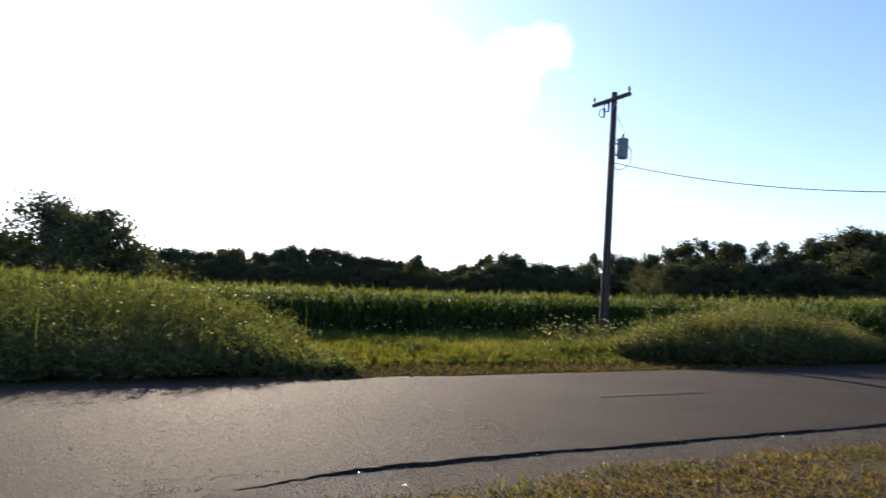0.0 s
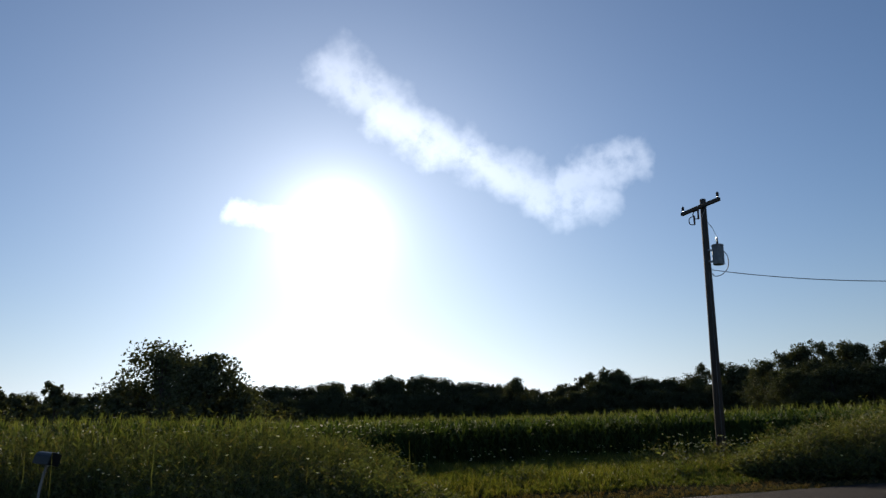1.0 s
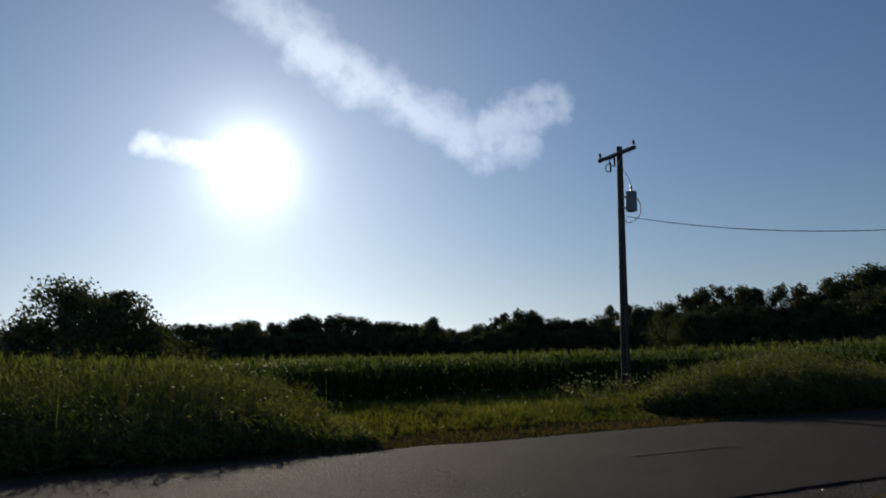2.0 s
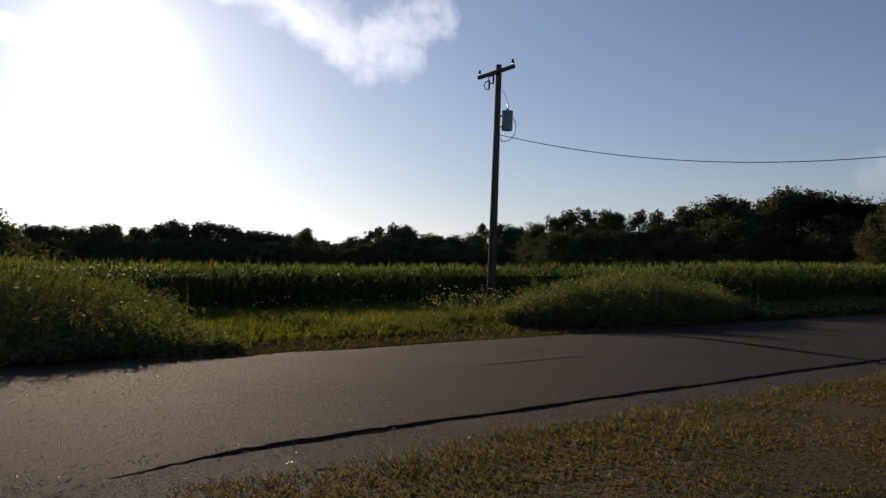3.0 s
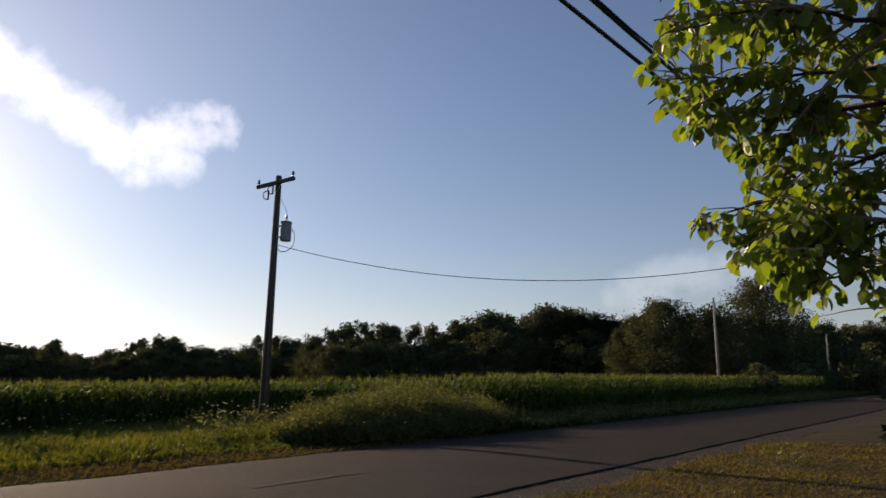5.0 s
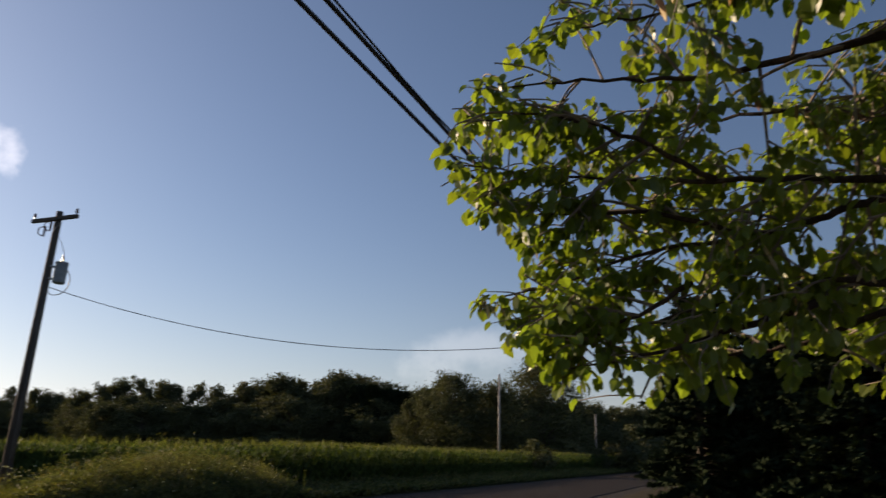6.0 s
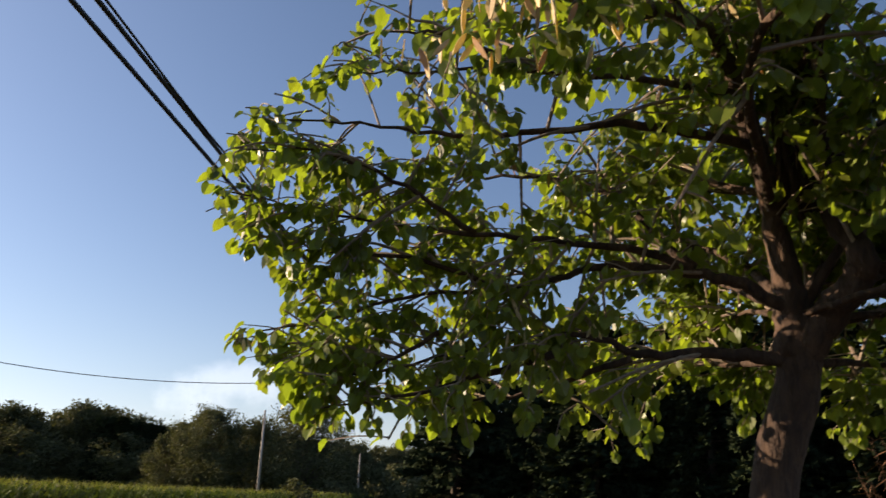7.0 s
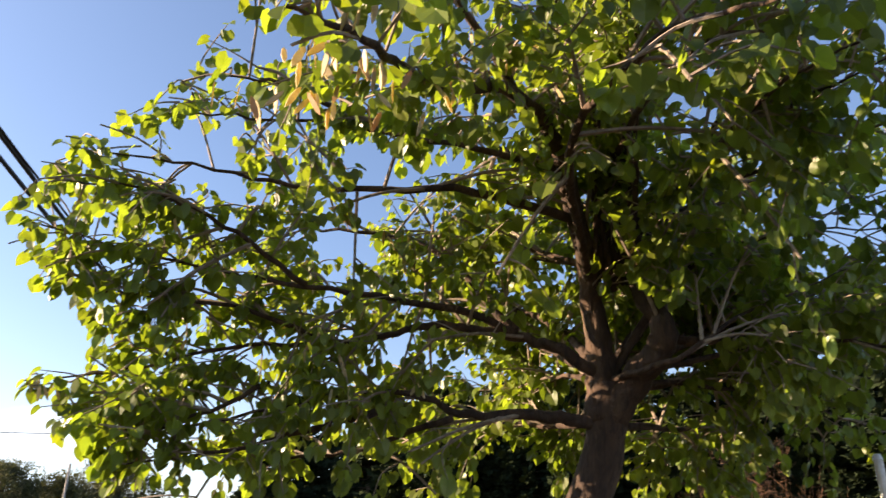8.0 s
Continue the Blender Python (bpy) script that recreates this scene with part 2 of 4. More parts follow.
def part(name, bm, mat, parent=None, label="", smooth=False):
    me = bpy.data.meshes.new(name)
    bm.to_mesh(me)
    bm.free()
    me.materials.append(mat)
    if smooth:
        me.polygons.foreach_set("use_smooth", [True] * len(me.polygons))
    ob = new(name, me)
    ob.parent = parent
    if label:
        ob["label"] = label
    return ob


def anchor(name, at, label, category, group="", kind=""):
    ob = new(name)
    ob.empty_display_size = 0.3
    ob.matrix_basis = at if isinstance(at, Matrix) else Matrix.Translation(at)
    return tagged(ob, label, category, group, kind)


class Heap:
    """Collects many small pieces into one list of points and faces."""

    def __init__(self):
        self.v, self.f = [], []

    def add(self, verts, faces):
        k = len(self.v)
        self.v.extend(verts)
        self.f.extend([tuple(i + k for i in f) for f in faces])

    def tube(self, pts, radii, sides=6):
        k, n = len(self.v), len(pts)
        side = None
        for i, p in enumerate(pts):
            d = (pts[min(i + 1, n - 1)] - pts[max(i - 1, 0)]).normalized()
            if side is None:
                side = d.orthogonal().normalized()
            side = (side - d * side.dot(d)).normalized()
            up = d.cross(side)
            for j in range(sides):
                a = math.tau * j / sides
                self.v.append(p + (side * math.cos(a) + up * math.sin(a)) * radii[i])
        for i in range(n - 1):
            for j in range(sides):
                a, b = k + i * sides + j, k + i * sides + (j + 1) % sides
                self.f.append((a, b, b + sides, a + sides))
        self.f.append(tuple(k + (n - 1) * sides + j for j in range(sides)))
        self.f.append(tuple(k + j for j in reversed(range(sides))))

    def blade(self, base, tip, bend, width):
        """A narrow leaf from base to tip with a bent middle."""
        d = tip - base
        s = d.cross(Vector((rnd.uniform(-1, 1), rnd.uniform(-1, 1), 0.3)))
        s = (s.normalized() if s.length > 1e-6 else Vector((1, 0, 0))) * width * 0.5
        mid = base + d * 0.55 + bend
        self.add([base - s * 0.6, base + s * 0.6, mid + s, mid - s, tip], [(0, 1, 2, 3), (3, 2, 4)])


rnd = random.Random(7)


def bent(pts, steps=5, wobble=0.0):
    """A smooth line through the points (Catmull-Rom)."""
    p = [pts[0] * 2 - pts[1], *pts, pts[-1] * 2 - pts[-2]]
    out = []
    for i in range(1, len(p) - 2):
        for k in range(steps):
            t = k / steps
            q = 0.5 * (2 * p[i] + (p[i + 1] - p[i - 1]) * t + (2 * p[i - 1] - 5 * p[i] + 4 * p[i + 1] - p[i + 2]) * t * t
                       + (3 * p[i] - p[i - 1] - 3 * p[i + 1] + p[i + 2]) * t ** 3)
            if wobble:
                q = q + Vector([rnd.uniform(-wobble, wobble) for _ in range(3)])
            out.append(q)
    out.append(pts[-1].copy())
    return out


def cyl(r0, r1, z0, z1, sides=12, bevel=0.0):
    bm = bmesh.new()
    bmesh.ops.create_cone(bm, cap_ends=True, segments=sides, radius1=r0, radius2=r1, depth=z1 - z0, matrix=Matrix.Translation((0, 0, (z0 + z1) / 2)))
    if bevel:
        edges = [e for e in bm.edges if abs(e.verts[0].co.z - e.verts[1].co.z) < 1e-6]
        bmesh.ops.bevel(bm, geom=edges, offset=bevel, segments=2, affect="EDGES")
    return bm


def box(sx, sy, sz, m=Matrix(), bevel=0.008):
    bm = bmesh.new()
    bmesh.ops.create_cube(bm, size=1.0, matrix=m @ Matrix.Diagonal((sx, sy, sz, 1)))
    if bevel:
        bmesh.ops.bevel(bm, geom=bm.edges[:], offset=bevel, segments=1, affect="EDGES")
    return bm


def smooth01(x):
    x = min(max(x, 0.0), 1.0)
    return x * x * (3 - 2 * x)


# ---------------- the lie of the land: s along the road, n across it ----------------
ROAD_ANGLE = radians(26.5)
U = Vector((math.cos(ROAD_ANGLE), math.sin(ROAD_ANGLE), 0))
N = Vector((-math.sin(ROAD_ANGLE), math.cos(ROAD_ANGLE), 0))


def land(s, n, z=0.0):
    return U * s + N * n + Vector((0, 0, z))


def sheet(name, s_list, n_of, rows, mat, z_of, label, category, kind="structure"):
    """A strip along the road; n_of(s) gives its two edges, z_of(s, k) the height at k from 0 to 1 across."""
    v, f = [], []
    across = rows if isinstance(rows, list) else [j / rows for j in range(rows + 1)]
    rows = len(across) - 1
    for s in s_list:
        a, b = n_of(s)
        for k in across:
            v.append(land(s, a + (b - a) * k, z_of(s, k)))
    w1 = rows + 1
    for i in range(len(s_list) - 1):
        for j in range(rows):
            f.append((i * w1 + j, (i + 1) * w1 + j, (i + 1) * w1 + j + 1, i * w1 + j + 1))
    ob = ob_from(name, v, f, mat, smooth=True)
    return tagged(ob, label, category, kind=kind)


def wob(x, scale, amount, seed=0.0):
    return noise.noise(Vector((x * scale, seed, 0.37))) * amount


# the ground, one sheet to the horizon, finer near the camera
ring = [0, 2, 4, 7, 11, 16, 24, 36, 60, 100, 170, 300, 600, 1200, 2500, 4200]
gv, gf = [Vector((0, 0, 0))], []
for r in ring[1:]:
    for j in range(48):
        a = math.tau * j / 48
        gv.append(Vector((r * math.cos(a), r * math.sin(a), 0)))
for j in range(48):
    gf.append((0, 1 + j, 1 + (j + 1) % 48))
for i in range(len(ring) - 2):
    for j in range(48):
        a, b = 1 + i * 48 + j, 1 + i * 48 + (j + 1) % 48
        gf.append((a, a + 48, b + 48, b))
tagged(ob_from("ground", gv, gf, SOIL), "flat farmland ground with dry grass and soil", "ground", kind="structure")

FAR, NEAR = 13.0, 6.3
steps = [-150 + 5 * i for i in range(22)] + [-40 + 0.35 * i for i in range(112)] + [-0.8 + 0.09 * i for i in range(330)] + [29 + 0.35 * i for i in range(104)] + [65 + 6 * i for i in range(40)]


def near_edge(s):
    """The broken near edge of the road, which swings towards the camera at the drive."""
    e = NEAR + wob(s, 0.5, 0.06) + wob(s, 3.0, 0.025, 3) + wob(s, 17.0, 0.03, 4) + wob(s, 41.0, 0.03, 6)
    if s < 3.0:
        e -= min(3.0 - s, 4.5) ** 2 * 0.11
    return max(e, 4.2)


tagged(sheet("road", steps, lambda s: (near_edge(s), FAR + wob(s, 0.8, 0.15, 5)), [0.0, 0.004, 0.012, 0.1, 0.2, 0.3, 0.4, 0.5, 0.6, 0.7, 0.8, 0.9, 1.0], ASPHALT,
             lambda s, k: (-0.01 if k == 0.0 else 0.006 if k == 1.0 else 0.03 + 0.04 * (1 - abs(2 * k - 1)) + (wob(s, 0.7, 0.008, 9) + wob(s, 23.0, 0.008, 11) - 0.022 * smooth01((2.5 - s) / 3.0)) * (k < 0.05) + wob(s, 0.9, 0.006, k * 9)),
             "worn grey asphalt country road with a broken edge", "road"))
sheet("road_shoulder", [s for s in steps if -1.5 < s < 130], lambda s: (5.35 + wob(s, 1.1, 0.3, 8), 6.9), 4, GRAVEL,
      lambda s, k: 0.004 + 0.006 * math.sin(math.pi * k) if k < 0.99 else 0.002, "gravel shoulder beside the asphalt edge", "road shoulder")

# a last worn dash of paint in the middle of the road
PAINT = material("worn road paint", [(0.030, 0.026, 0.022), (0.055, 0.047, 0.040), (0.018, 0.015, 0.013)], 6.0, 30, 0.9, 0.4, 0.004, spec=0.1)
v, f = [], []
for i in range(10):
    for d in (-0.03, 0.03):
        v.append(land(7.3 + i * 0.25, 9.35 + d + wob(i * 0.25, 3.0, 0.02, d), 0.088))
for i in range(9):
    f.append((2 * i, 2 * i + 2, 2 * i + 3, 2 * i + 1))
tagged(ob_from("road_marking", v, f, PAINT), "faint worn dash of pale paint on the asphalt", "road marking", kind="structure")
GRIT = material("loose grit", [(0.10, 0.09, 0.08), (0.18, 0.16, 0.14), (0.14, 0.13, 0.11)], 3, 20, 0.3, 0, per="island", spread=0.5, spec=0.6)
heap = Heap()
gr = random.Random(9)
for i in range(19000):
    s, n = 4.5 - 14 * gr.random(), 4.6 + 8.2 * gr.random() ** 1.3
    if i > 14000:
        s, n = 0.5 + 22 * gr.random() ** 1.5, 5.35 + 0.95 * gr.random()
    elif s > 0.8 and n < 6.2:
        continue
    r = gr.uniform(0.003, 0.010)
    p = land(s, n, 0.066 if n > near_edge(s) else 0.02)
    vs = [p + Vector((gr.uniform(-1, 1), gr.uniform(-1, 1), 0)) * r * 1.2 + Vector((0, 0, gr.uniform(0.0, 1.2) * r)) for _ in range(4)]
    heap.add([*vs, p + Vector((0, 0, r * 1.3))], [(0, 1, 4), (1, 2, 4), (2, 3, 4), (3, 0, 4)])
tagged(ob_from("loose_grit", heap.v, heap.f, GRIT), "small loose stones scattered over the worn asphalt", "grit", kind="stuff")

# the lawn: a low uneven sheet with a mown, dry sward
def lawn_edge(s):
    e = 5.45 + wob(s, 0.9, 0.25, 21)
    return e - max(0.0, 1.0 - s) ** 2 * 0.10


sheet("lawn", [-0.6 + 0.6 * i for i in range(90)], lambda s: (-14.0, lawn_edge(s) - max(0.0, 1.6 - s) * 1.2), 24, LAWN,
      lambda s, k: 0.004 if k in (0.0, 1.0) else 0.03 + wob(s, 0.6, 0.02, k * 13), "dry mown lawn with yellow and brown patches", "lawn")
sheet("driveway", [-9 + 0.5 * i for i in range(24)], lambda s: (-12.0, 6.2), 12, DRIVE,
      lambda s, k: 0.014 + wob(s, 0.8, 0.006, k * 11), "worn asphalt drive mouth with loose grit", "driveway")

# lawn grass, longer and greener in uneven patches and near the evergreens
heap, green = Heap(), Heap()
for i in range(170000):
    d = 3.8 + 17.0 * rnd.random() ** 0.8
    az = rnd.uniform(-66, 14)
    p = bearing(az, 0, d, (0, 0, 0))
    s, n = p.dot(U), p.dot(N)
    edge = lawn_edge(s) - max(0.0, 1.6 - s) * 1.2
    if s < -0.4 or n > edge + 0.12 - rnd.random() ** 2 * 0.5:
        continue
    patch = noise.noise(p * 0.8) + 0.6 * noise.noise(p * 2.7)
    h = rnd.uniform(0.015, 0.06) * (0.8 + 0.7 * patch) * (1 + 0.6 * smooth01((d - 13) / 5))
    lush = patch + rnd.gauss(0, 0.3) + 0.3 * smooth01((d - 12) / 6) > 0.72
    (green if lush else heap).blade(p + Vector((0, 0, 0.015)), p + Vector((rnd.uniform(-.05, .05), rnd.uniform(-.05, .05), 0.02 + max(h, 0.02))), Vector((0, 0, h * 0.15)),
                                    rnd.uniform(0.006, 0.012) * (1 + 0.06 * d))
tagged(ob_from("lawn_grass", heap.v, heap.f, BLADE), "short dry lawn grass, yellowed in patches", "grass", kind="stuff")
tagged(ob_from("green_lawn_grass", green.v, green.f, GRASS), "greener tufts in the dry mown lawn", "grass", kind="stuff")


# ---------------- verge, weeds and flowers across the road ----------------
def weed_plant(heap, p, h, leaves, spread, wide):
    top = p + Vector((rnd.uniform(-.18, .18), rnd.uniform(-.18, .18), h))
    heap.blade(p, top, Vector((rnd.uniform(-.05, .05), rnd.uniform(-.05, .05), 0)), 0.009)
    for k in range(leaves):
        t = 0.12 + 0.88 * rnd.random() ** 1.2
        b = p.lerp(top, t)
        a = rnd.uniform(0, math.tau)
        l = spread * rnd.uniform(0.5, 1.1) * (1.15 - 0.6 * t)
        tip = b + Vector((math.cos(a) * l, math.sin(a) * l, l * rnd.uniform(-0.3, 0.9)))
        heap.blade(b, tip, Vector((0, 0, l * 0.18)), wide * rnd.uniform(0.6, 1.2) * (2.6 - 2.0 * t))


def grass_tuft(heap, p, h, count, wide):
    for k in range(count):
        a, l = rnd.uniform(0, math.tau), h * rnd.uniform(0.15, 0.6)
        heap.blade(p + Vector((rnd.uniform(-.05, .05), rnd.uniform(-.05, .05), 0)),
                   p + Vector((math.cos(a) * l, math.sin(a) * l, h * rnd.uniform(0.6, 1.0))), Vector((0, 0, h * 0.14)), wide)


heap = Heap()
# the tall bank of weeds beside the mailbox
for i in range(13000):
    s, n = 4.9 - 31 * rnd.random() ** 1.35, 13.5 + 8.0 * rnd.random() ** 1.05
    if rnd.random() < smooth01((s - 3.4 + 1.6 * noise.noise(Vector((n * 0.5, s * 0.3, 9)))) / 1.8) * 0.8 or (-3.6 < s < -1.2 and n < 15.3):
        continue
    h = min(max((n - 12.1) / 3.1, 0.45), 1.72) * rnd.uniform(0.55, 1.16) * (1 + 0.34 * noise.noise(Vector((s * 0.6, n * 0.6, 2))) + 0.22 * noise.noise(Vector((s * 2.2, n * 2.2, 3)))) * (1 - 0.45 * smooth01((s - 2.0) / 2.8))
    weed_plant(heap, land(s, n), h, 11, 0.2, 0.024)
for i in range(5200):
    s, n = 4.0 - 26 * rnd.random() ** 1.3, 13.9 + 5.5 * rnd.random()
    if -3.6 < s < -1.2 and n < 15.3:
        continue
    grass_tuft(heap, land(s, n), rnd.uniform(0.8, 1.1) * min(max((n - 12.1) / 3.1, 0.45), 1.7) * (1 - 0.4 * smooth01((s - 1.5) / 3)), 6, 0.013)
for i in range(5200):
    s, n = 3.2 - 26 * rnd.random() ** 1.3, 13.9 + 3.6 * rnd.random()
    if not (-3.6 < s < -1.2 and n < 15.3):
        weed_plant(heap, land(s, n), rnd.uniform(0.45, 0.85) * min(max((n - 12.1) / 2.4, 0.5), 1.1), 9, 0.2, 0.045)
plumes = Heap()
for i in range(900):
    s, n = 3.5 - 22 * rnd.random() ** 1.2, 16.8 + 3.5 * rnd.random()
    if -3.8 < s < -1.0 and n < 15.6:
        continue
    b = land(s, n, rnd.uniform(1.2, 1.65) * (1 - 0.35 * smooth01((s - 1.5) / 2.5)))
    tip = b + Vector((rnd.uniform(-.08, .08), rnd.uniform(-.08, .08), rnd.uniform(0.12, 0.3)))
    plumes.blade(b + Vector((0, 0, -1.0)), b, Vector((0, 0, 0)), 0.008)
    for q in range(3):
        plumes.blade(b, tip + Vector((rnd.uniform(-.04, .04), rnd.uniform(-.04, .04), 0)), Vector((0, 0, 0.01)), 0.03)
tagged(ob_from("grass_plumes", plumes.v, plumes.f, TASSEL), "pale seed plumes of the tall roadside grass", "grass", kind="stuff")
tagged(ob_from("weed_bank", heap.v, heap.f, WEED), "tall green roadside weeds and grasses beside the mailbox", "weeds", kind="stuff")
# the rounded thicket in front of the corn
heap = Heap()
for i in range(7500):
    a, r = rnd.uniform(0, math.tau), math.sqrt(rnd.random())
    s, n = 17.9 + 4.9 * r * math.cos(a), 15.6 + 2.3 * r * math.sin(a)
    h = 1.5 * (1 - 0.62 * r * r) * rnd.uniform(0.5, 1.14) * (1 + 0.45 * noise.noise(Vector((s * 0.9, n * 0.9, 6))) + 0.25 * noise.noise(Vector((s * 2.6, n * 2.6, 7))))
    weed_plant(heap, land(s, n), h, 12, 0.2, 0.022)
tagged(ob_from("thicket", heap.v, heap.f, WEED), "rounded olive green thicket of weeds in front of the corn", "weeds", kind="stuff")
# low dark weeds along the road further on
heap = Heap()
for i in range(8000):
    s, n = 22 + 75 * rnd.random() ** 1.5, 13.5 + 3.0 * rnd.random()
    h = rnd.uniform(0.2, 0.6) * (0.6 + 0.5 * smooth01((n - 13.6) / 2.5)) * (1 + 0.5 * noise.noise(Vector((s * 0.2, n * 0.3, 5))))
    weed_plant(heap, land(s, n), max(h, 0.2), 9, 0.24, 0.04)
tagged(ob_from("roadside_weeds", heap.v, heap.f, WEED), "low green weeds in the ditch along the road", "weeds", kind="stuff")
# the open grassy entrance between them
heap, dry = Heap(), Heap()
for i in range(9000):
    s, n = rnd.uniform(2.5, 19.0), 12.95 + 10.4 * rnd.random() ** 1.1
    k = smooth01((n - 14.0) / 4.0)
    h = (0.10 + 0.30 * k) * rnd.uniform(0.6, 1.2) * (1 + 0.5 * noise.noise(Vector((s * 0.5, n * 0.5, 8))))
    if n < 14.9 + 0.8 * noise.noise(Vector((s * 0.7, n * 0.7, 3))):
        if rnd.random() < 0.55:
            grass_tuft(dry, land(s, n), max(h * 0.7, 0.03), 8, 0.012)
        continue
    grass_tuft(heap, land(s, n), max(h, 0.05), 9, 0.013)
tagged(ob_from("dry_verge_grass", dry.v, dry.f, BLADE), "dry brown trodden grass beside the asphalt", "grass", kind="stuff")
tagged(ob_from("verge_grass", heap.v, heap.f, GRASS), "bright yellow-green grass at the field entrance", "grass", kind="stuff")
heap = Heap()
for i in range(230):
    s, n = rnd.uniform(12.5, 18.5), rnd.uniform(17.5, 20.5)
    weed_plant(heap, land(s, n), rnd.uniform(0.35, 0.95), 9, 0.2, 0.035)
for i in range(9):
    cs, cn = rnd.uniform(6.5, 16.5), rnd.uniform(15.2, 19.5)
    for k in range(24):
        weed_plant(heap, land(cs + rnd.gauss(0, .3), cn + rnd.gauss(0, .25)), rnd.uniform(0.2, 0.5), 8, 0.16, 0.025)
tagged(ob_from("pole_weeds", heap.v, heap.f, WEED), "green weeds round the foot of the utility pole", "weeds", kind="stuff")

# white flower heads on thin stems
heap, stems = Heap(), Heap()


def flower(s, n, h, r):
    p = land(s, n, h)
    stems.blade(land(s, n), p, Vector((rnd.uniform(-.03, .03), 0, 0)), 0.012)
    k = 7
    rim = [p + Vector((math.cos(math.tau * j / k) * r * rnd.uniform(.7, 1.1), math.sin(math.tau * j / k) * r * rnd.uniform(.7, 1.1), rnd.uniform(0, r * 0.3))) for j in range(k)]
    low = p + Vector((0, 0, -r * 0.5))
    heap.add([*rim, low, p + Vector((0, 0, r * 0.25))], [(j, (j + 1) % k, k + 1) for j in range(k)] + [((j + 1) % k, j, k) for j in range(k)])


for i in range(120):
    flower(rnd.uniform(5.5, 19), rnd.uniform(20.5, 23.2), rnd.uniform(0.35, 0.75), rnd.uniform(0.025, 0.05))
for i in range(70):
    flower(rnd.uniform(14.0, 22), rnd.uniform(13.4, 15.5), rnd.uniform(0.5, 1.25), rnd.uniform(0.02, 0.045))
for i in range(90):
    flower(4 - 14 * rnd.random(), rnd.uniform(13.6, 15.5), rnd.uniform(0.7, 1.6), rnd.uniform(0.02, 0.045))
for i in range(45):
    flower(rnd.uniform(13.2, 16.6), rnd.uniform(18.3, 20.0), rnd.uniform(0.6, 1.05), rnd.uniform(0.03, 0.055))
tagged(ob_from("flower_stems", stems.v, stems.f, WEED), "thin green flower stems among the weeds", "flowers", kind="stuff")
tagged(ob_from("wild_flowers", heap.v, heap.f, FLOWER), "small white flower heads among the weeds", "flowers", kind="stuff")


# ---------------- the corn field ----------------
def corn_front(s):
    left = 19.5 + 3.8 * smooth01((s - 2.0) / 5.0)
    return left - 7.2 * smooth01((s - 18.0) / 6.5)


def corn_plant(heap, tops, p, h, leaves, full):
    lean = Vector((rnd.uniform(-.06, .06), rnd.uniform(-.06, .06), 0))
    if full:
        heap.blade(p, p + Vector((0, 0, h * 0.9)) + lean, Vector((0, 0, 0)), 0.03)
    for k in range(leaves):
        t = 0.2 + 0.75 * (k + rnd.random()) / leaves if full else rnd.uniform(0.6, 0.95)
        b = p + Vector((0, 0, h * 0.88 * t)) + lean * t
        a = rnd.uniform(0, math.tau)
        l = rnd.uniform(0.35, 0.6) * (1.0 if t < 0.8 else 0.75)
        out = Vector((math.cos(a), math.sin(a), 0))
        s = Vector((-out.y, out.x, 0)) * rnd.uniform(0.028, 0.045)
        up = l * rnd.uniform(0.35, 0.75)
        q1, q2, q3 = b + out * l * 0.35 + Vector((0, 0, up * 0.8)), b + out * l * 0.72 + Vector((0, 0, up * 0.85)), b + out * l + Vector((0, 0, up * rnd.uniform(-0.1, 0.7)))
        heap.add([b - s * 0.7, b + s * 0.7, q1 + s, q1 - s, q2 + s * 0.8, q2 - s * 0.8, q3], [(0, 1, 2, 3), (3, 2, 4, 5), (5, 4, 6)])
    top = p + Vector((0, 0, h * 0.86)) + lean
    for k in range(4):
        a, l = rnd.uniform(0, math.tau), rnd.uniform(0.05, 0.16)
        tops.blade(top, top + Vector((math.cos(a) * l, math.sin(a) * l, h * 0.16 * rnd.uniform(0.6, 1.1))), Vector((0, 0, 0.02)), 0.018)


leaves_heap, tops_heap = Heap(), Heap()
for row in range(7):
    s = -42.0
    while s < 120:
        near = s < 45
        s += rnd.uniform(0.17, 0.27) * (1 if near else 1.8)
        if row > 3 and rnd.random() < 0.45:
            continue
        n = corn_front(s) + row * 0.76 + rnd.uniform(-.08, .08)
        h = 1.78 + 0.14 * noise.noise(Vector((s * 0.12, n * 0.12, 4))) + 0.16 * smooth01((4 - s) / 6) + 0.12 * smooth01((s - 20) / 5)
        corn_plant(leaves_heap, tops_heap, land(s, n), h * rnd.uniform(0.93, 1.05), 13 if row < 3 else 7, row < 4)
for i in range(9000):
    s = rnd.uniform(-90, 180)
    n = corn_front(s) + 5 + 110 * rnd.random() ** 1.8
    h = 1.76 + 0.14 * noise.noise(Vector((s * 0.12, n * 0.12, 4))) + 0.14 * smooth01((4 - s) / 6)
    corn_plant(leaves_heap, tops_heap, land(s, n), h * rnd.uniform(0.95, 1.04), 5, False)
field = anchor("corn_field", land(16, 40), "dense field of green corn with pale tassels", "corn", kind="stuff")


def under(ob, parent):
    ob.parent = parent
    ob.matrix_parent_inverse = parent.matrix_basis.inverted()
    return ob


tagged(under(ob_from("corn_leaves", leaves_heap.v, leaves_heap.f, CORN), field), kind="stuff")
tagged(under(ob_from("corn_tassels", tops_heap.v, tops_heap.f, TASSEL), field), kind="stuff")
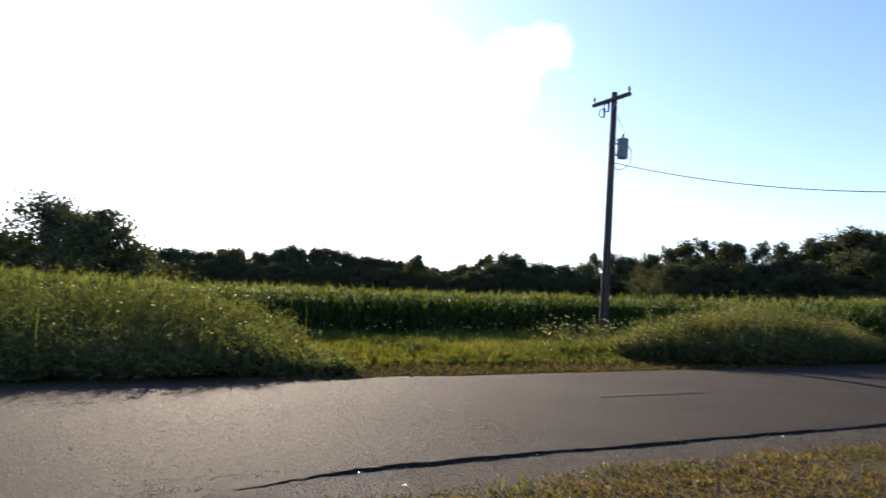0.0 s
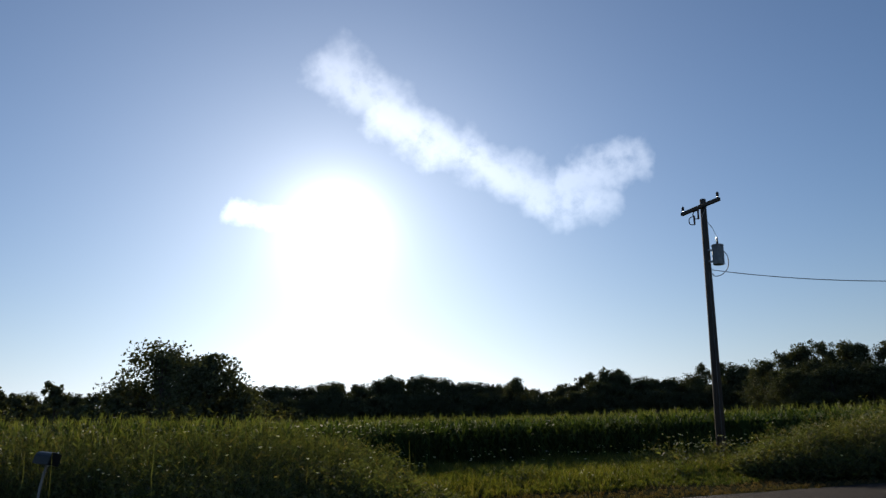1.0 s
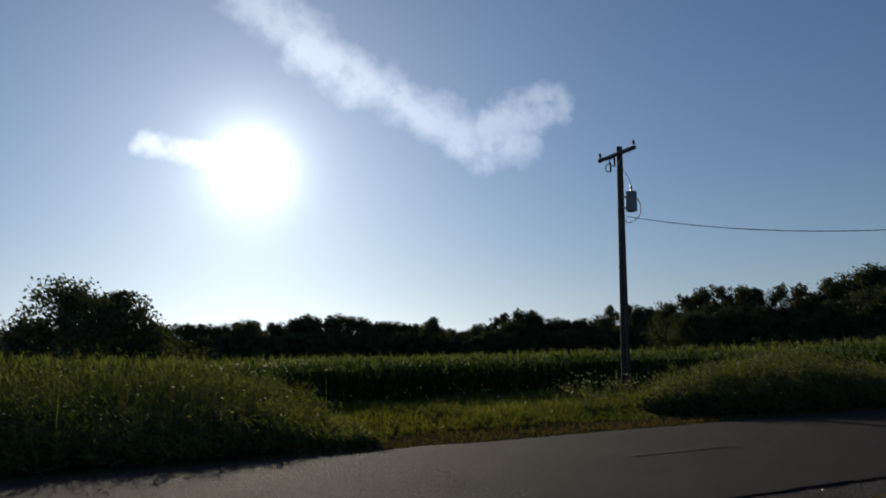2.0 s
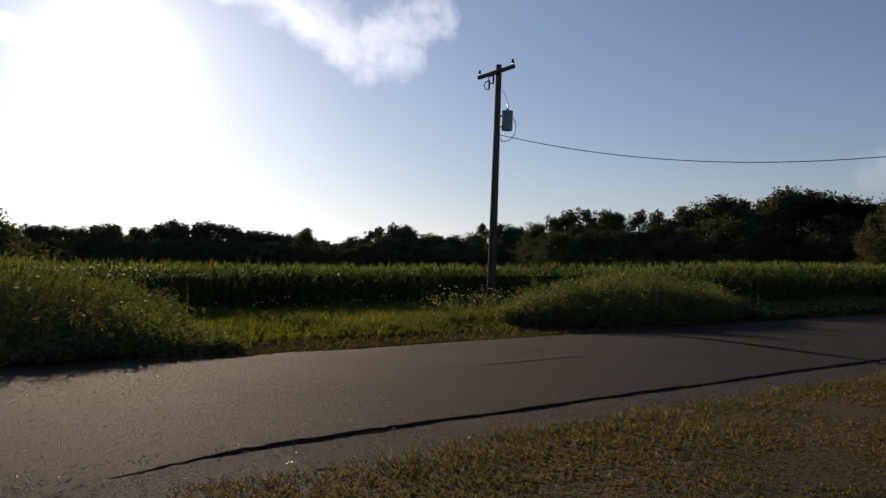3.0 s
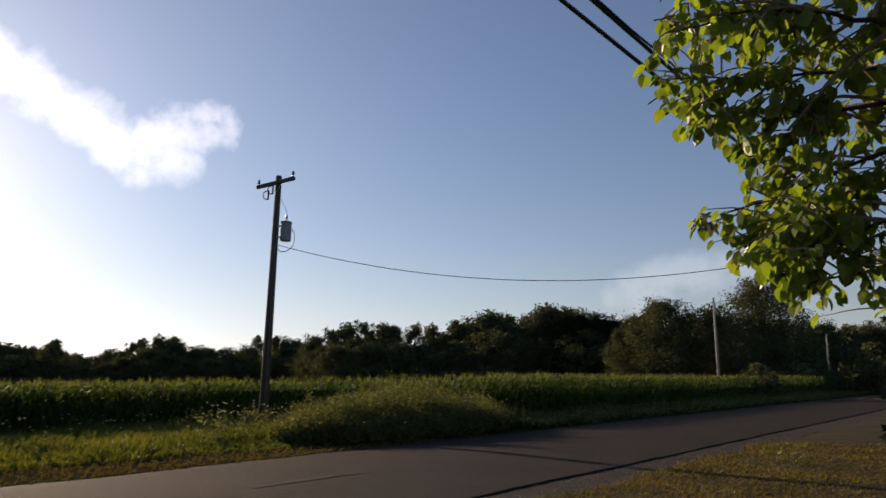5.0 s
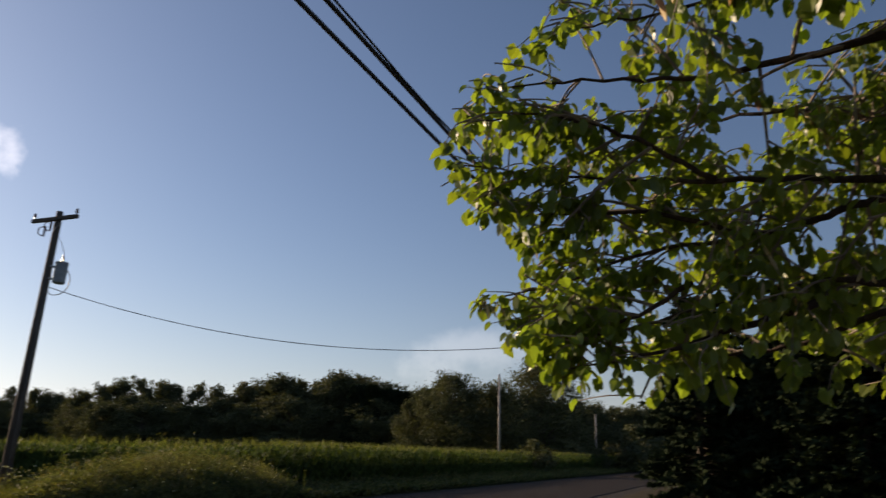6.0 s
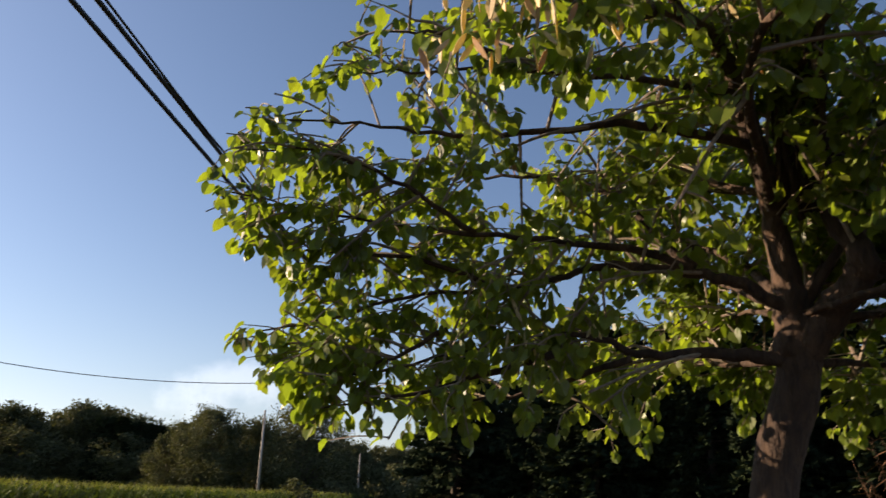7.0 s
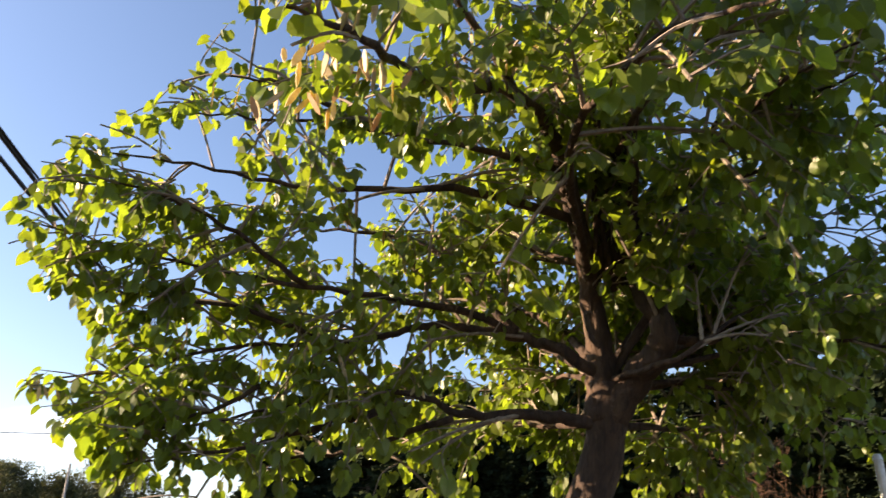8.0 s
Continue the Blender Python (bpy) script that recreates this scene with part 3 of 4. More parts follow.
# plain sheet for the closed mass of leaves inside the field, its shade put into the colour
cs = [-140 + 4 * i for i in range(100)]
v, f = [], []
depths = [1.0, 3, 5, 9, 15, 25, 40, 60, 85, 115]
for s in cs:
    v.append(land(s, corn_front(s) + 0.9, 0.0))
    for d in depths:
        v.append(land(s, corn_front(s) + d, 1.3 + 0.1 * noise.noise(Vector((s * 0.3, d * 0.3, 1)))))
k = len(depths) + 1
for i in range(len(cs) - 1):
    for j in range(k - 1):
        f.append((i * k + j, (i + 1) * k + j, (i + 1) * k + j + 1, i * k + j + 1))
tagged(under(ob_from("corn_canopy", v, f, CORN_SHADE), field), kind="stuff")


# ---------------- utility poles and wires ----------------
def utility_pole(at, height, lean, arm_yaw, mat, arm, label):
    pole = anchor("utility_pole", Matrix.Translation(at) @ Euler((radians(lean[1]), radians(lean[0]), 0)).to_matrix().to_4x4(), label, "utility pole", "poles along the road")
    part("shaft", cyl(0.155 if arm else 0.13, 0.10 if arm else 0.085, -0.3, height, 14, 0.01), mat, pole, smooth=True)
    turn = Matrix.Rotation(radians(arm_yaw), 4, "Z")
    z = height - 0.28
    if not arm:
        part("pole_cap", cyl(0.12, 0.09, height, height + 0.04, 14), STEEL, pole)
        return pole, turn, z
    part("crossarm", box(1.95, 0.10, 0.12, turn @ Matrix.Translation((0, -0.13, z))), mat, pole)
    half = 0.9
    for sx in (-1, 1):
        ins = cyl(0.018, 0.018, 0.0, 0.10, 8)
        for r, z0, z1 in ((0.055, 0.08, 0.12), (0.035, 0.12, 0.15), (0.05, 0.15, 0.18), (0.03, 0.18, 0.21)):
            bmesh.ops.create_cone(ins, cap_ends=True, segments=12, radius1=r, radius2=r * 0.85, depth=z1 - z0, matrix=Matrix.Translation((0, 0, (z0 + z1) / 2)))
        ob = part("insulator", ins, CERAMIC, pole, smooth=False)
        ob.matrix_basis = turn @ Matrix.Translation((sx * half, -0.13, z + 0.05))
    h = Heap()
    h.tube([turn @ Vector((0.38, -0.14, z - 0.03)), turn @ Vector((0.02, -0.13, z - 0.42))], [0.012, 0.012], 5)
    ob_from("brace", h.v, h.f, STEEL, pole)
    return pole, turn, z


P1 = Vector((5.26, 24.75, 0))
pole, turn, arm_z = utility_pole(P1, 8.62, (2.0, -0.6), -63.5, POLE, True, "weathered wooden utility pole with crossarm and grey transformer")
# transformer can with lid, bushing, brackets and leads
tz = 6.34
tank = part("transformer", cyl(0.185, 0.185, 0.0, 0.62, 20, 0.02), TANK, pole, "grey cylindrical transformer can", smooth=False)
tank.matrix_basis = Matrix.Translation((0.33, -0.12, tz))
part("lid", cyl(0.20, 0.185, 0.62, 0.67, 20, 0.008), TANK, tank)
bush = cyl(0.03, 0.025, 0.67, 0.9, 10)
for q in range(3):
    bmesh.ops.create_cone(bush, cap_ends=True, segments=12, radius1=0.05, radius2=0.035, depth=0.025, matrix=Matrix.Translation((0, 0, 0.71 + q * 0.06)))
part("bushing", bush, CERAMIC, tank)
for zz in (0.12, 0.5):
    br = part("bracket", box(0.22, 0.08, 0.05, Matrix.Translation((-0.2, 0.05, zz)), 0.004), STEEL, tank)
h = Heap()
h.tube(bent([Vector((0.36 + 0.16, -0.12, tz + 0.45)), Vector((0.62, -0.14, tz + 0.25)), Vector((0.60, -0.14, tz - 0.10)), Vector((0.42, -0.12, tz - 0.32)), Vector((0.2, -0.1, tz - 0.38)), Vector((0.12, -0.05, tz - 0.28))], 5), [0.014] * 26, 6)
ob_from("secondary_lead", h.v, h.f, WIRE, pole)
h = Heap()
h.tube(bent([Vector((0.36, -0.10, tz + 0.9)), Vector((0.22, -0.16, tz + 1.2)), Vector((0.05, -0.2, tz + 1.45))], 5), [0.008] * 11, 5)
ob_from("primary_lead", h.v, h.f, WIRE, pole)
# fused cut-out and arrester below the arm's end
h = Heap()
for q in range(2):
    c = Vector((-0.36 + 0.15 * q, -0.22 + 0.06 * q, arm_z - 0.50 + 0.22 * q))
    h.tube([c + Vector((0, 0, 0.15)), c + Vector((0, 0, -0.16))], [0.035, 0.03], 8)
    h.tube(bent([c + Vector((0, 0, 0.15)), c + Vector((-0.16, -0.02, 0.05)), c + Vector((-0.15, -0.02, -0.14)), c + Vector((0, 0, -0.16))], 4), [0.018] * 13, 6)
ob_from("fuse_cutout", h.v, h.f, CERAMIC, pole)
h = Heap()
h.tube([Vector((0.0, -0.125, 6.1)), Vector((0.01, -0.15, 0.4))], [0.008, 0.008], 5)
ob_from("ground_wire", h.v, h.f, WIRE, pole)

utility_pole(land(64.4, 21.0), 8.5, (0.0, 0.0), -60, PALE_POLE, False, "pale wooden utility pole standing in the corn further along")
utility_pole(land(108.0, 20.9), 7.4, (0.3, 0.0), -60, PALE_POLE, False, "distant pale wooden utility pole beside the road")

# the sagging service wire
A, B, sag = Vector((5.58, 24.72, 6.17)), Vector((23.6, 11.0, 6.79)), 1.85
h = Heap()
pts = [A.lerp(B, t / 60) - Vector((0, 0, 4 * sag * (t / 60) * (1 - t / 60))) for t in range(61)]
h.tube(pts, [0.012] * 61, 6)
tagged(ob_from("service_wire", h.v, h.f, WIRE, smooth=True), "thin grey service wire sagging from the transformer pole", "wire")
# heavy cables along the near side of the road
for m, z0, skew, r in ((2.507, 4.383, 0.0131, 0.018), (1.973, 3.98, 0.0044, 0.015), (1.955, 4.0, 0.0044, 0.008)):
    h = Heap()
    h.tube([land(s * 0.5, m - skew * s * 0.5, z0 - 0.01 * s + (0.012 * math.sin(s * 1.3) if r < 0.015 else 0)) for s in range(-80, 91)], [r] * 171, 7)
    tagged(ob_from("overhead_cable", h.v, h.f, CABLE, smooth=True), "thick black overhead cable running along the road", "cable", "overhead cables")



# ---------------- far and middle trees ----------------
def broad_tree(height, width, seed, leaves, leaf, label, group, trunk_share=0.22, lumps=11, at=(0, 0, 0)):
    """A trunk with limbs and a crown of many small leaf clumps round several uneven lobes."""
    rr = random.Random(seed)
    tree = anchor("tree", at, label, "tree", group)
    h = Heap()
    h.tube(bent([Vector((0, 0, -0.2)), Vector((rr.uniform(-.1, .1), rr.uniform(-.1, .1), height * 0.3)), Vector((rr.uniform(-.3, .3), rr.uniform(-.3, .3), height * 0.8))], 4),
           [height * 0.022 * (1 - 0.09 * i) for i in range(9)], 7)
    lobes = []
    for k in range(lumps):
        a, t = rr.uniform(0, math.tau), (k + 0.5) / lumps
        z = height * (trunk_share + (0.93 - trunk_share) * t)
        reach = width * 0.5 * math.sin(math.pi * min(max(0.15 + 0.8 * t, 0), 1)) * rr.uniform(0.35, 0.8)
        c = Vector((math.cos(a) * reach, math.sin(a) * reach, z))
        lobes.append((c, width * rr.uniform(0.13, 0.26) * (1.12 - 0.45 * t)))
        h.tube(bent([Vector((0, 0, z * 0.55)), Vector((c.x * 0.5, c.y * 0.5, z * 0.85)), c], 3), [height * 0.009 * (1 - 0.11 * i) for i in range(7)], 5)
    ob_from("trunk", h.v, h.f, TRUNK, tree)
    h = Heap()
    # each lobe is a bunch of upright sprays with gaps between them
    sprays = [[(Vector((rr.gauss(0, 0.45), rr.gauss(0, 0.45), rr.gauss(0, 0.38))) * r, rr.uniform(0.16, 0.30)) for _ in range(12)] for c, r in lobes]
    for i in range(leaves):
        pick = rr.randrange(len(lobes))
        c, r = lobes[pick]
        o, fat = rr.choice(sprays[pick])
        p = c + o + Vector((rr.gauss(0, fat), rr.gauss(0, fat), rr.gauss(0.03, 0.22))) * r
        if p.z > height * 1.04:
            continue
        a = Vector((rr.gauss(0, 1), rr.gauss(0, 1), rr.gauss(0, 1))).normalized()
        b = a.orthogonal().normalized()
        q = a.cross(b)
        sz = leaf * rr.uniform(0.5, 1.2)
        b, q = b * sz, q * sz * 0.7
        h.add([p - b, p - b * 0.2 + q, p + b, p + b * 0.1 - q], [(0, 1, 2, 3)])
    ob_from("crown", h.v, h.f, FOLIAGE, tree)
    return tree


def conifer(height, width, seed, label, group, at=(0, 0, 0)):
    """A dense dark evergreen: whorls of drooping boughs set with short sprays."""
    rr = random.Random(seed)
    tree = anchor("conifer", at, label, "conifer", group)
    h = Heap()
    h.tube([Vector((0, 0, -0.2)), Vector((0, 0, height * 0.5)), Vector((0.05, 0, height * 0.98))], [height * 0.025, height * 0.015, 0.01], 8)
    ob_from("trunk", h.v, h.f, TRUNK, tree)
    h, wood = Heap(), Heap()
    z = 0.25
    while z < height * 0.98:
        t = z / height
        reach = width * 0.5 * (1 - t) ** 0.5 * rr.uniform(0.85, 1.1) + 0.08
        for k in range(11):
            a = rr.uniform(0, math.tau)
            l = reach * rr.uniform(0.75, 1.12)
            droop = rr.uniform(-0.35, 0.12) * l
            out = Vector((math.cos(a), math.sin(a), 0))
            tip = Vector((0, 0, z)) + out * l + Vector((0, 0, droop))
            wood.tube([Vector((0, 0, z)), tip], [0.018, 0.004], 3)
            for q in range(int(34 + 80 * l)):
                u = 0.25 + 0.8 * rr.random() ** 0.7
                p = Vector((0, 0, z)).lerp(tip, u)
                d = (out * rr.uniform(0.2, 1) + Vector((rr.gauss(0, .7), rr.gauss(0, .7), rr.gauss(0, .5) - 0.1))).normalized()
                e = d.orthogonal().normalized()
                ln, wd = rr.uniform(0.10, 0.22), rr.uniform(0.025, 0.05)
                h.add([p - e * wd * .4, p + d * ln * 0.5 + e * wd, p + d * ln, p + d * ln * 0.5 - e * wd], [(0, 1, 2, 3)])
        z += rr.uniform(0.12, 0.2)
    ob_from("needles", h.v, h.f, NEEDLES, tree)
    tagged(ob_from("bough", wood.v, wood.f, TRUNK, tree), kind="stuff")
    return tree


def stand(proto, p, height, base_height, turn, wide=1.0):
    """A copy of a tree, scaled to a height."""
    k = height / base_height
    return copy_thing(proto, Matrix.Translation(p) @ Matrix.Rotation(turn, 4, "Z") @ Matrix.Diagonal((k * wide, k * wide, k, 1)))


WOODS = "trees of the wood behind the corn"
protos = [broad_tree(10, 9.5, 11 + i, 20000, 0.135, "dark green broadleaf tree in the wood behind the corn", WOODS, 0.03, 28, bearing(44 - 14 * i, 0, 158, (0, 0, 0))) for i in range(4)]
tall = [broad_tree(10, 6.0, 31 + i, 11000, 0.12, "tall dark tree with an open crown behind the corn", WOODS, 0.12, 15, bearing(-4.4 - 14.0 * i, 0, 166 - 28 * i, (0, 0, 0))) for i in range(2)]
sky_line = ((60, 2.4), (36, 2.3), (20.4, 2.6), (15.4, 2.7), (13.5, 2.8), (12.0, 3.2), (10.3, 2.9), (9.5, 3.4), (8.6, 3.0), (6.9, 2.7), (2.9, 2.4), (0.0, 1.9), (-2.2, 2.3),
            (-3.0, 3.2), (-5.6, 3.2), (-6.5, 2.5), (-10.6, 2.3), (-11.4, 3.2), (-13.4, 3.0), (-15.2, 2.7), (-16.6, 4.0), (-18.2, 4.4), (-19.6, 4.2), (-20.8, 4.1), (-23.9, 4.6),
            (-25.4, 3.5), (-26.8, 4.3), (-28.2, 4.8), (-31.0, 4.7), (-33.4, 5.2), (-36.9, 4.7), (-39.0, 4.3), (-45, 4.2), (-52.8, 3.3), (-57, 3.4), (-66, 3.2), (-110, 3.0))
lines_az = [-a for a, e in sky_line]
lines_el = [e for a, e in sky_line]
wr = random.Random(5)
az = 58.0
while az > -72:
    r = float(np.interp(-az, [-60, 0, 14, 16.5, 26, 40, 75], [150, 172, 168, 142, 138, 122, 135]))
    el = float(np.interp(-az, lines_az, lines_el))
    hgt = 1.6 + r * math.tan(radians(el))
    p = bearing(az + wr.uniform(-.25, .25), 0, r + wr.uniform(-4, 4), (0, 0, 0))
    is_tall = -6.2 < az < -2.4 or -20 < az < -16.4 or -25 < az < -21 or -13.6 < az < -11.2
    proto = wr.choice(tall) if is_tall and wr.random() < 0.7 else wr.choice(protos)
    stand(proto, p, hgt * wr.uniform(1.0, 1.1), 10, wr.uniform(0, 6.28), wr.uniform(0.85, 1.1) if proto in tall else wr.uniform(0.95, 1.3))
    az -= 360 / math.tau * hgt * 0.25 / r
# lower trees in front, which close the wood down to the corn
az = 58.0
while az > -70:
    r = float(np.interp(-az, [-60, 0, 14, 16.5, 26, 40, 75], [145, 162, 158, 133, 130, 116, 128]))
    el = float(np.interp(-az, lines_az, lines_el))
    hgt = (1.6 + r * math.tan(radians(el))) * wr.uniform(0.62, 0.82)
    stand(wr.choice(protos), bearing(az, 0, r + wr.uniform(-3, 3), (0, 0, 0)), hgt, 10, wr.uniform(0, 6.28), wr.uniform(1.35, 1.7))
    az -= 360 / math.tau * hgt * 0.32 / r
# two big round trees nearer the road, with a smaller one beyond
big = broad_tree(11.6, 12.5, 51, 42000, 0.12, "large rounded dark green tree near the road", "big trees near the road", 0.01, 46, bearing(-42.0, 0, 96, (0, 0, 0)))
broad_tree(12.6, 13.5, 52, 42000, 0.12, "large spreading dark tree behind the second pole", "big trees near the road", 0.01, 50, bearing(-48.6, 0, 92, (0, 0, 0)))
stand(protos[0], bearing(-39.2, 0, 99, (0, 0, 0)), 8.2, 10, 1.0)
stand(protos[2], bearing(-45.3, 0, 98, (0, 0, 0)), 10.6, 10, 2.0)
stand(protos[1], bearing(-52.0, 0, 119, (0, 0, 0)), 9.6, 10, 3.0)
bushes = broad_tree(3.0, 4.4, 61, 2200, 0.14, "dark roadside bush beside the road", "roadside bushes", 0.02, 12, bearing(-50.8, 0, 84, (0, 0, 0)))
for az, r, hgt in ((-52.6, 88, 2.4), (-54.6, 92, 4.6), (-55.6, 100, 5.5), (-48.3, 62, 2.7), (-46.9, 60, 1.9), (-57.5, 85, 4.5), (-60, 80, 5.0)):
    stand(bushes, bearing(az, 0, r, (0, 0, 0)), hgt, 3.0, az)
# shrubs behind the weeds by the mailbox
SHRUB = "shrubs beyond the weed bank"
broad_tree(5.6, 7.2, 71, 14000, 0.10, "bushy small tree with light gaps in its crown", SHRUB, 0.03, 40, bearing(28.2, 0, 39, (0, 0, 0)))
broad_tree(5.2, 6.6, 72, 16000, 0.10, "dense dark green small tree beside the bushy one", SHRUB, 0.02, 40, bearing(25.0, 0, 41, (0, 0, 0)))
low = broad_tree(3.2, 2.4, 73, 2400, 0.085, "upright leafy shrub among the weeds", SHRUB, 0.1, 9, bearing(35.0, 0, 27, (0, 0, 0)))
for az, r, hgt, wd in ((36.8, 28, 2.9, 1.0), (33.2, 30, 2.6, 0.9), (39.0, 26, 3.0, 1.1), (42.0, 30, 3.6, 1.3), (22.6, 38, 3.1, 1.2), (31.2, 36, 3.2, 1.3), (20.6, 44, 2.9, 1.5), (18.8, 40, 2.5, 1.2), (46.0, 30, 3.6, 1.4)):
    stand(low, bearing(az, 0, r, (0, 0, 0)), hgt, 3.2, az, wd)

# the dark evergreens on the near side of the road
EV = "evergreens beyond the lawn"
first = conifer(5.6, 3.0, 81, "dense dark evergreen at the edge of the lawn", EV, bearing(-59.8, 0, 19.2, (0, 0, 0)))
second = conifer(4.6, 3.4, 82, "broad dark evergreen in the row beyond the lawn", EV, bearing(-66.0, 0, 18.5, (0, 0, 0)))
for az, r, hgt, wd in ((-62.8, 20.5, 4.8, 1.1), (-70, 17.5, 5.0, 1.1), (-74, 18.5, 4.5, 1.2), (-78, 17.5, 5.2, 1.1), (-82, 17.0, 4.8, 1.1), (-86, 18.0, 5.1, 1.1), (-90, 17.0, 4.5, 1.2), (-94, 18.0, 5.2, 1.1),
                       (-98, 17.5, 4.9, 1.1), (-102, 17.0, 5.3, 1.1), (-107, 17.5, 5.0, 1.2), (-112, 17.5, 5.2, 1.2), (-117, 17.0, 5.0, 1.2), (-66.8, 24.5, 6.6, 0.9), (-72, 23, 6.7, 1.2),
                       (-76.5, 23, 6.9, 1.2), (-80.5, 22.5, 6.8, 1.2), (-84.5, 23, 7.0, 1.2), (-88.5, 22.5, 6.9, 1.2), (-93, 23, 7.1, 1.2), (-97, 22.5, 6.9, 1.2), (-101.5, 23, 7.2, 1.2), (-106, 22.5, 7.1, 1.2)):
    stand(first if hgt > 4.55 else second, bearing(az, 0, r, (0, 0, 0)), hgt, 5.6 if hgt > 4.55 else 4.6, az, wd)

# pointed tops of a row of far evergreens in the wood
for k in range(9):
    az = -34.6 - 0.62 * k
    stand(second, bearing(az, 0, 118 + wr.uniform(-3, 3), (0, 0, 0)), 1.6 + 118 * math.tan(radians(4.9 - 0.06 * k + wr.uniform(-.25, .2))), 4.6, k * 1.7, wr.uniform(0.5, 0.62))


# ---------------- the redbud tree ----------------
EYE = (0.2, -0.03, 1.63)


def at(az, el, r):
    return bearing(az, el, r, EYE)


redbud = anchor("redbud_tree", Vector((4.30, 0.66, 0)), "spreading redbud tree with heart-shaped leaves and dry pods", "tree")
HEART = [(0.0, 0.0), (0.30, -0.16), (0.50, 0.10), (0.50, 0.42), (0.31, 0.70), (0.0, 0.92), (-0.31, 0.70), (-0.50, 0.42), (-0.50, 0.10), (-0.30, -0.16)]


def heart(size, fold, curl):
    """A heart-shaped leaf along +y, folded a little at its midrib and curled down at the tip."""
    v = []
    for x, y in HEART:
        v.append(Vector((x, y, abs(x) * fold - y * y * curl)) * size)
    v.append(Vector((0, 0.42, -0.42 * 0.42 * curl)) * size)
    return v, [(i, (i + 1) % 10, 10) for i in range(10)]


br = random.Random(23)
fork = at(-83.8, 12.6, 4.22)
trunk_pts = [Vector((4.22, 0.82, -0.15)), Vector((4.26, 0.76, 0.5)), at(-81.0, 0.8, 4.22), at(-83.2, 7.6, 4.22), fork]
wood = Heap()
line = bent(trunk_pts, 6)
wood.tube(line, [0.132 * (1 - 0.22 * i / len(line)) + (0.07 if i < 3 else 0) * (3 - i) / 3 + br.uniform(-.006, .006) for i in range(len(line))], 14)
under(ob_from("trunk", wood.v, wood.f, BARK, redbud, smooth=True), redbud)

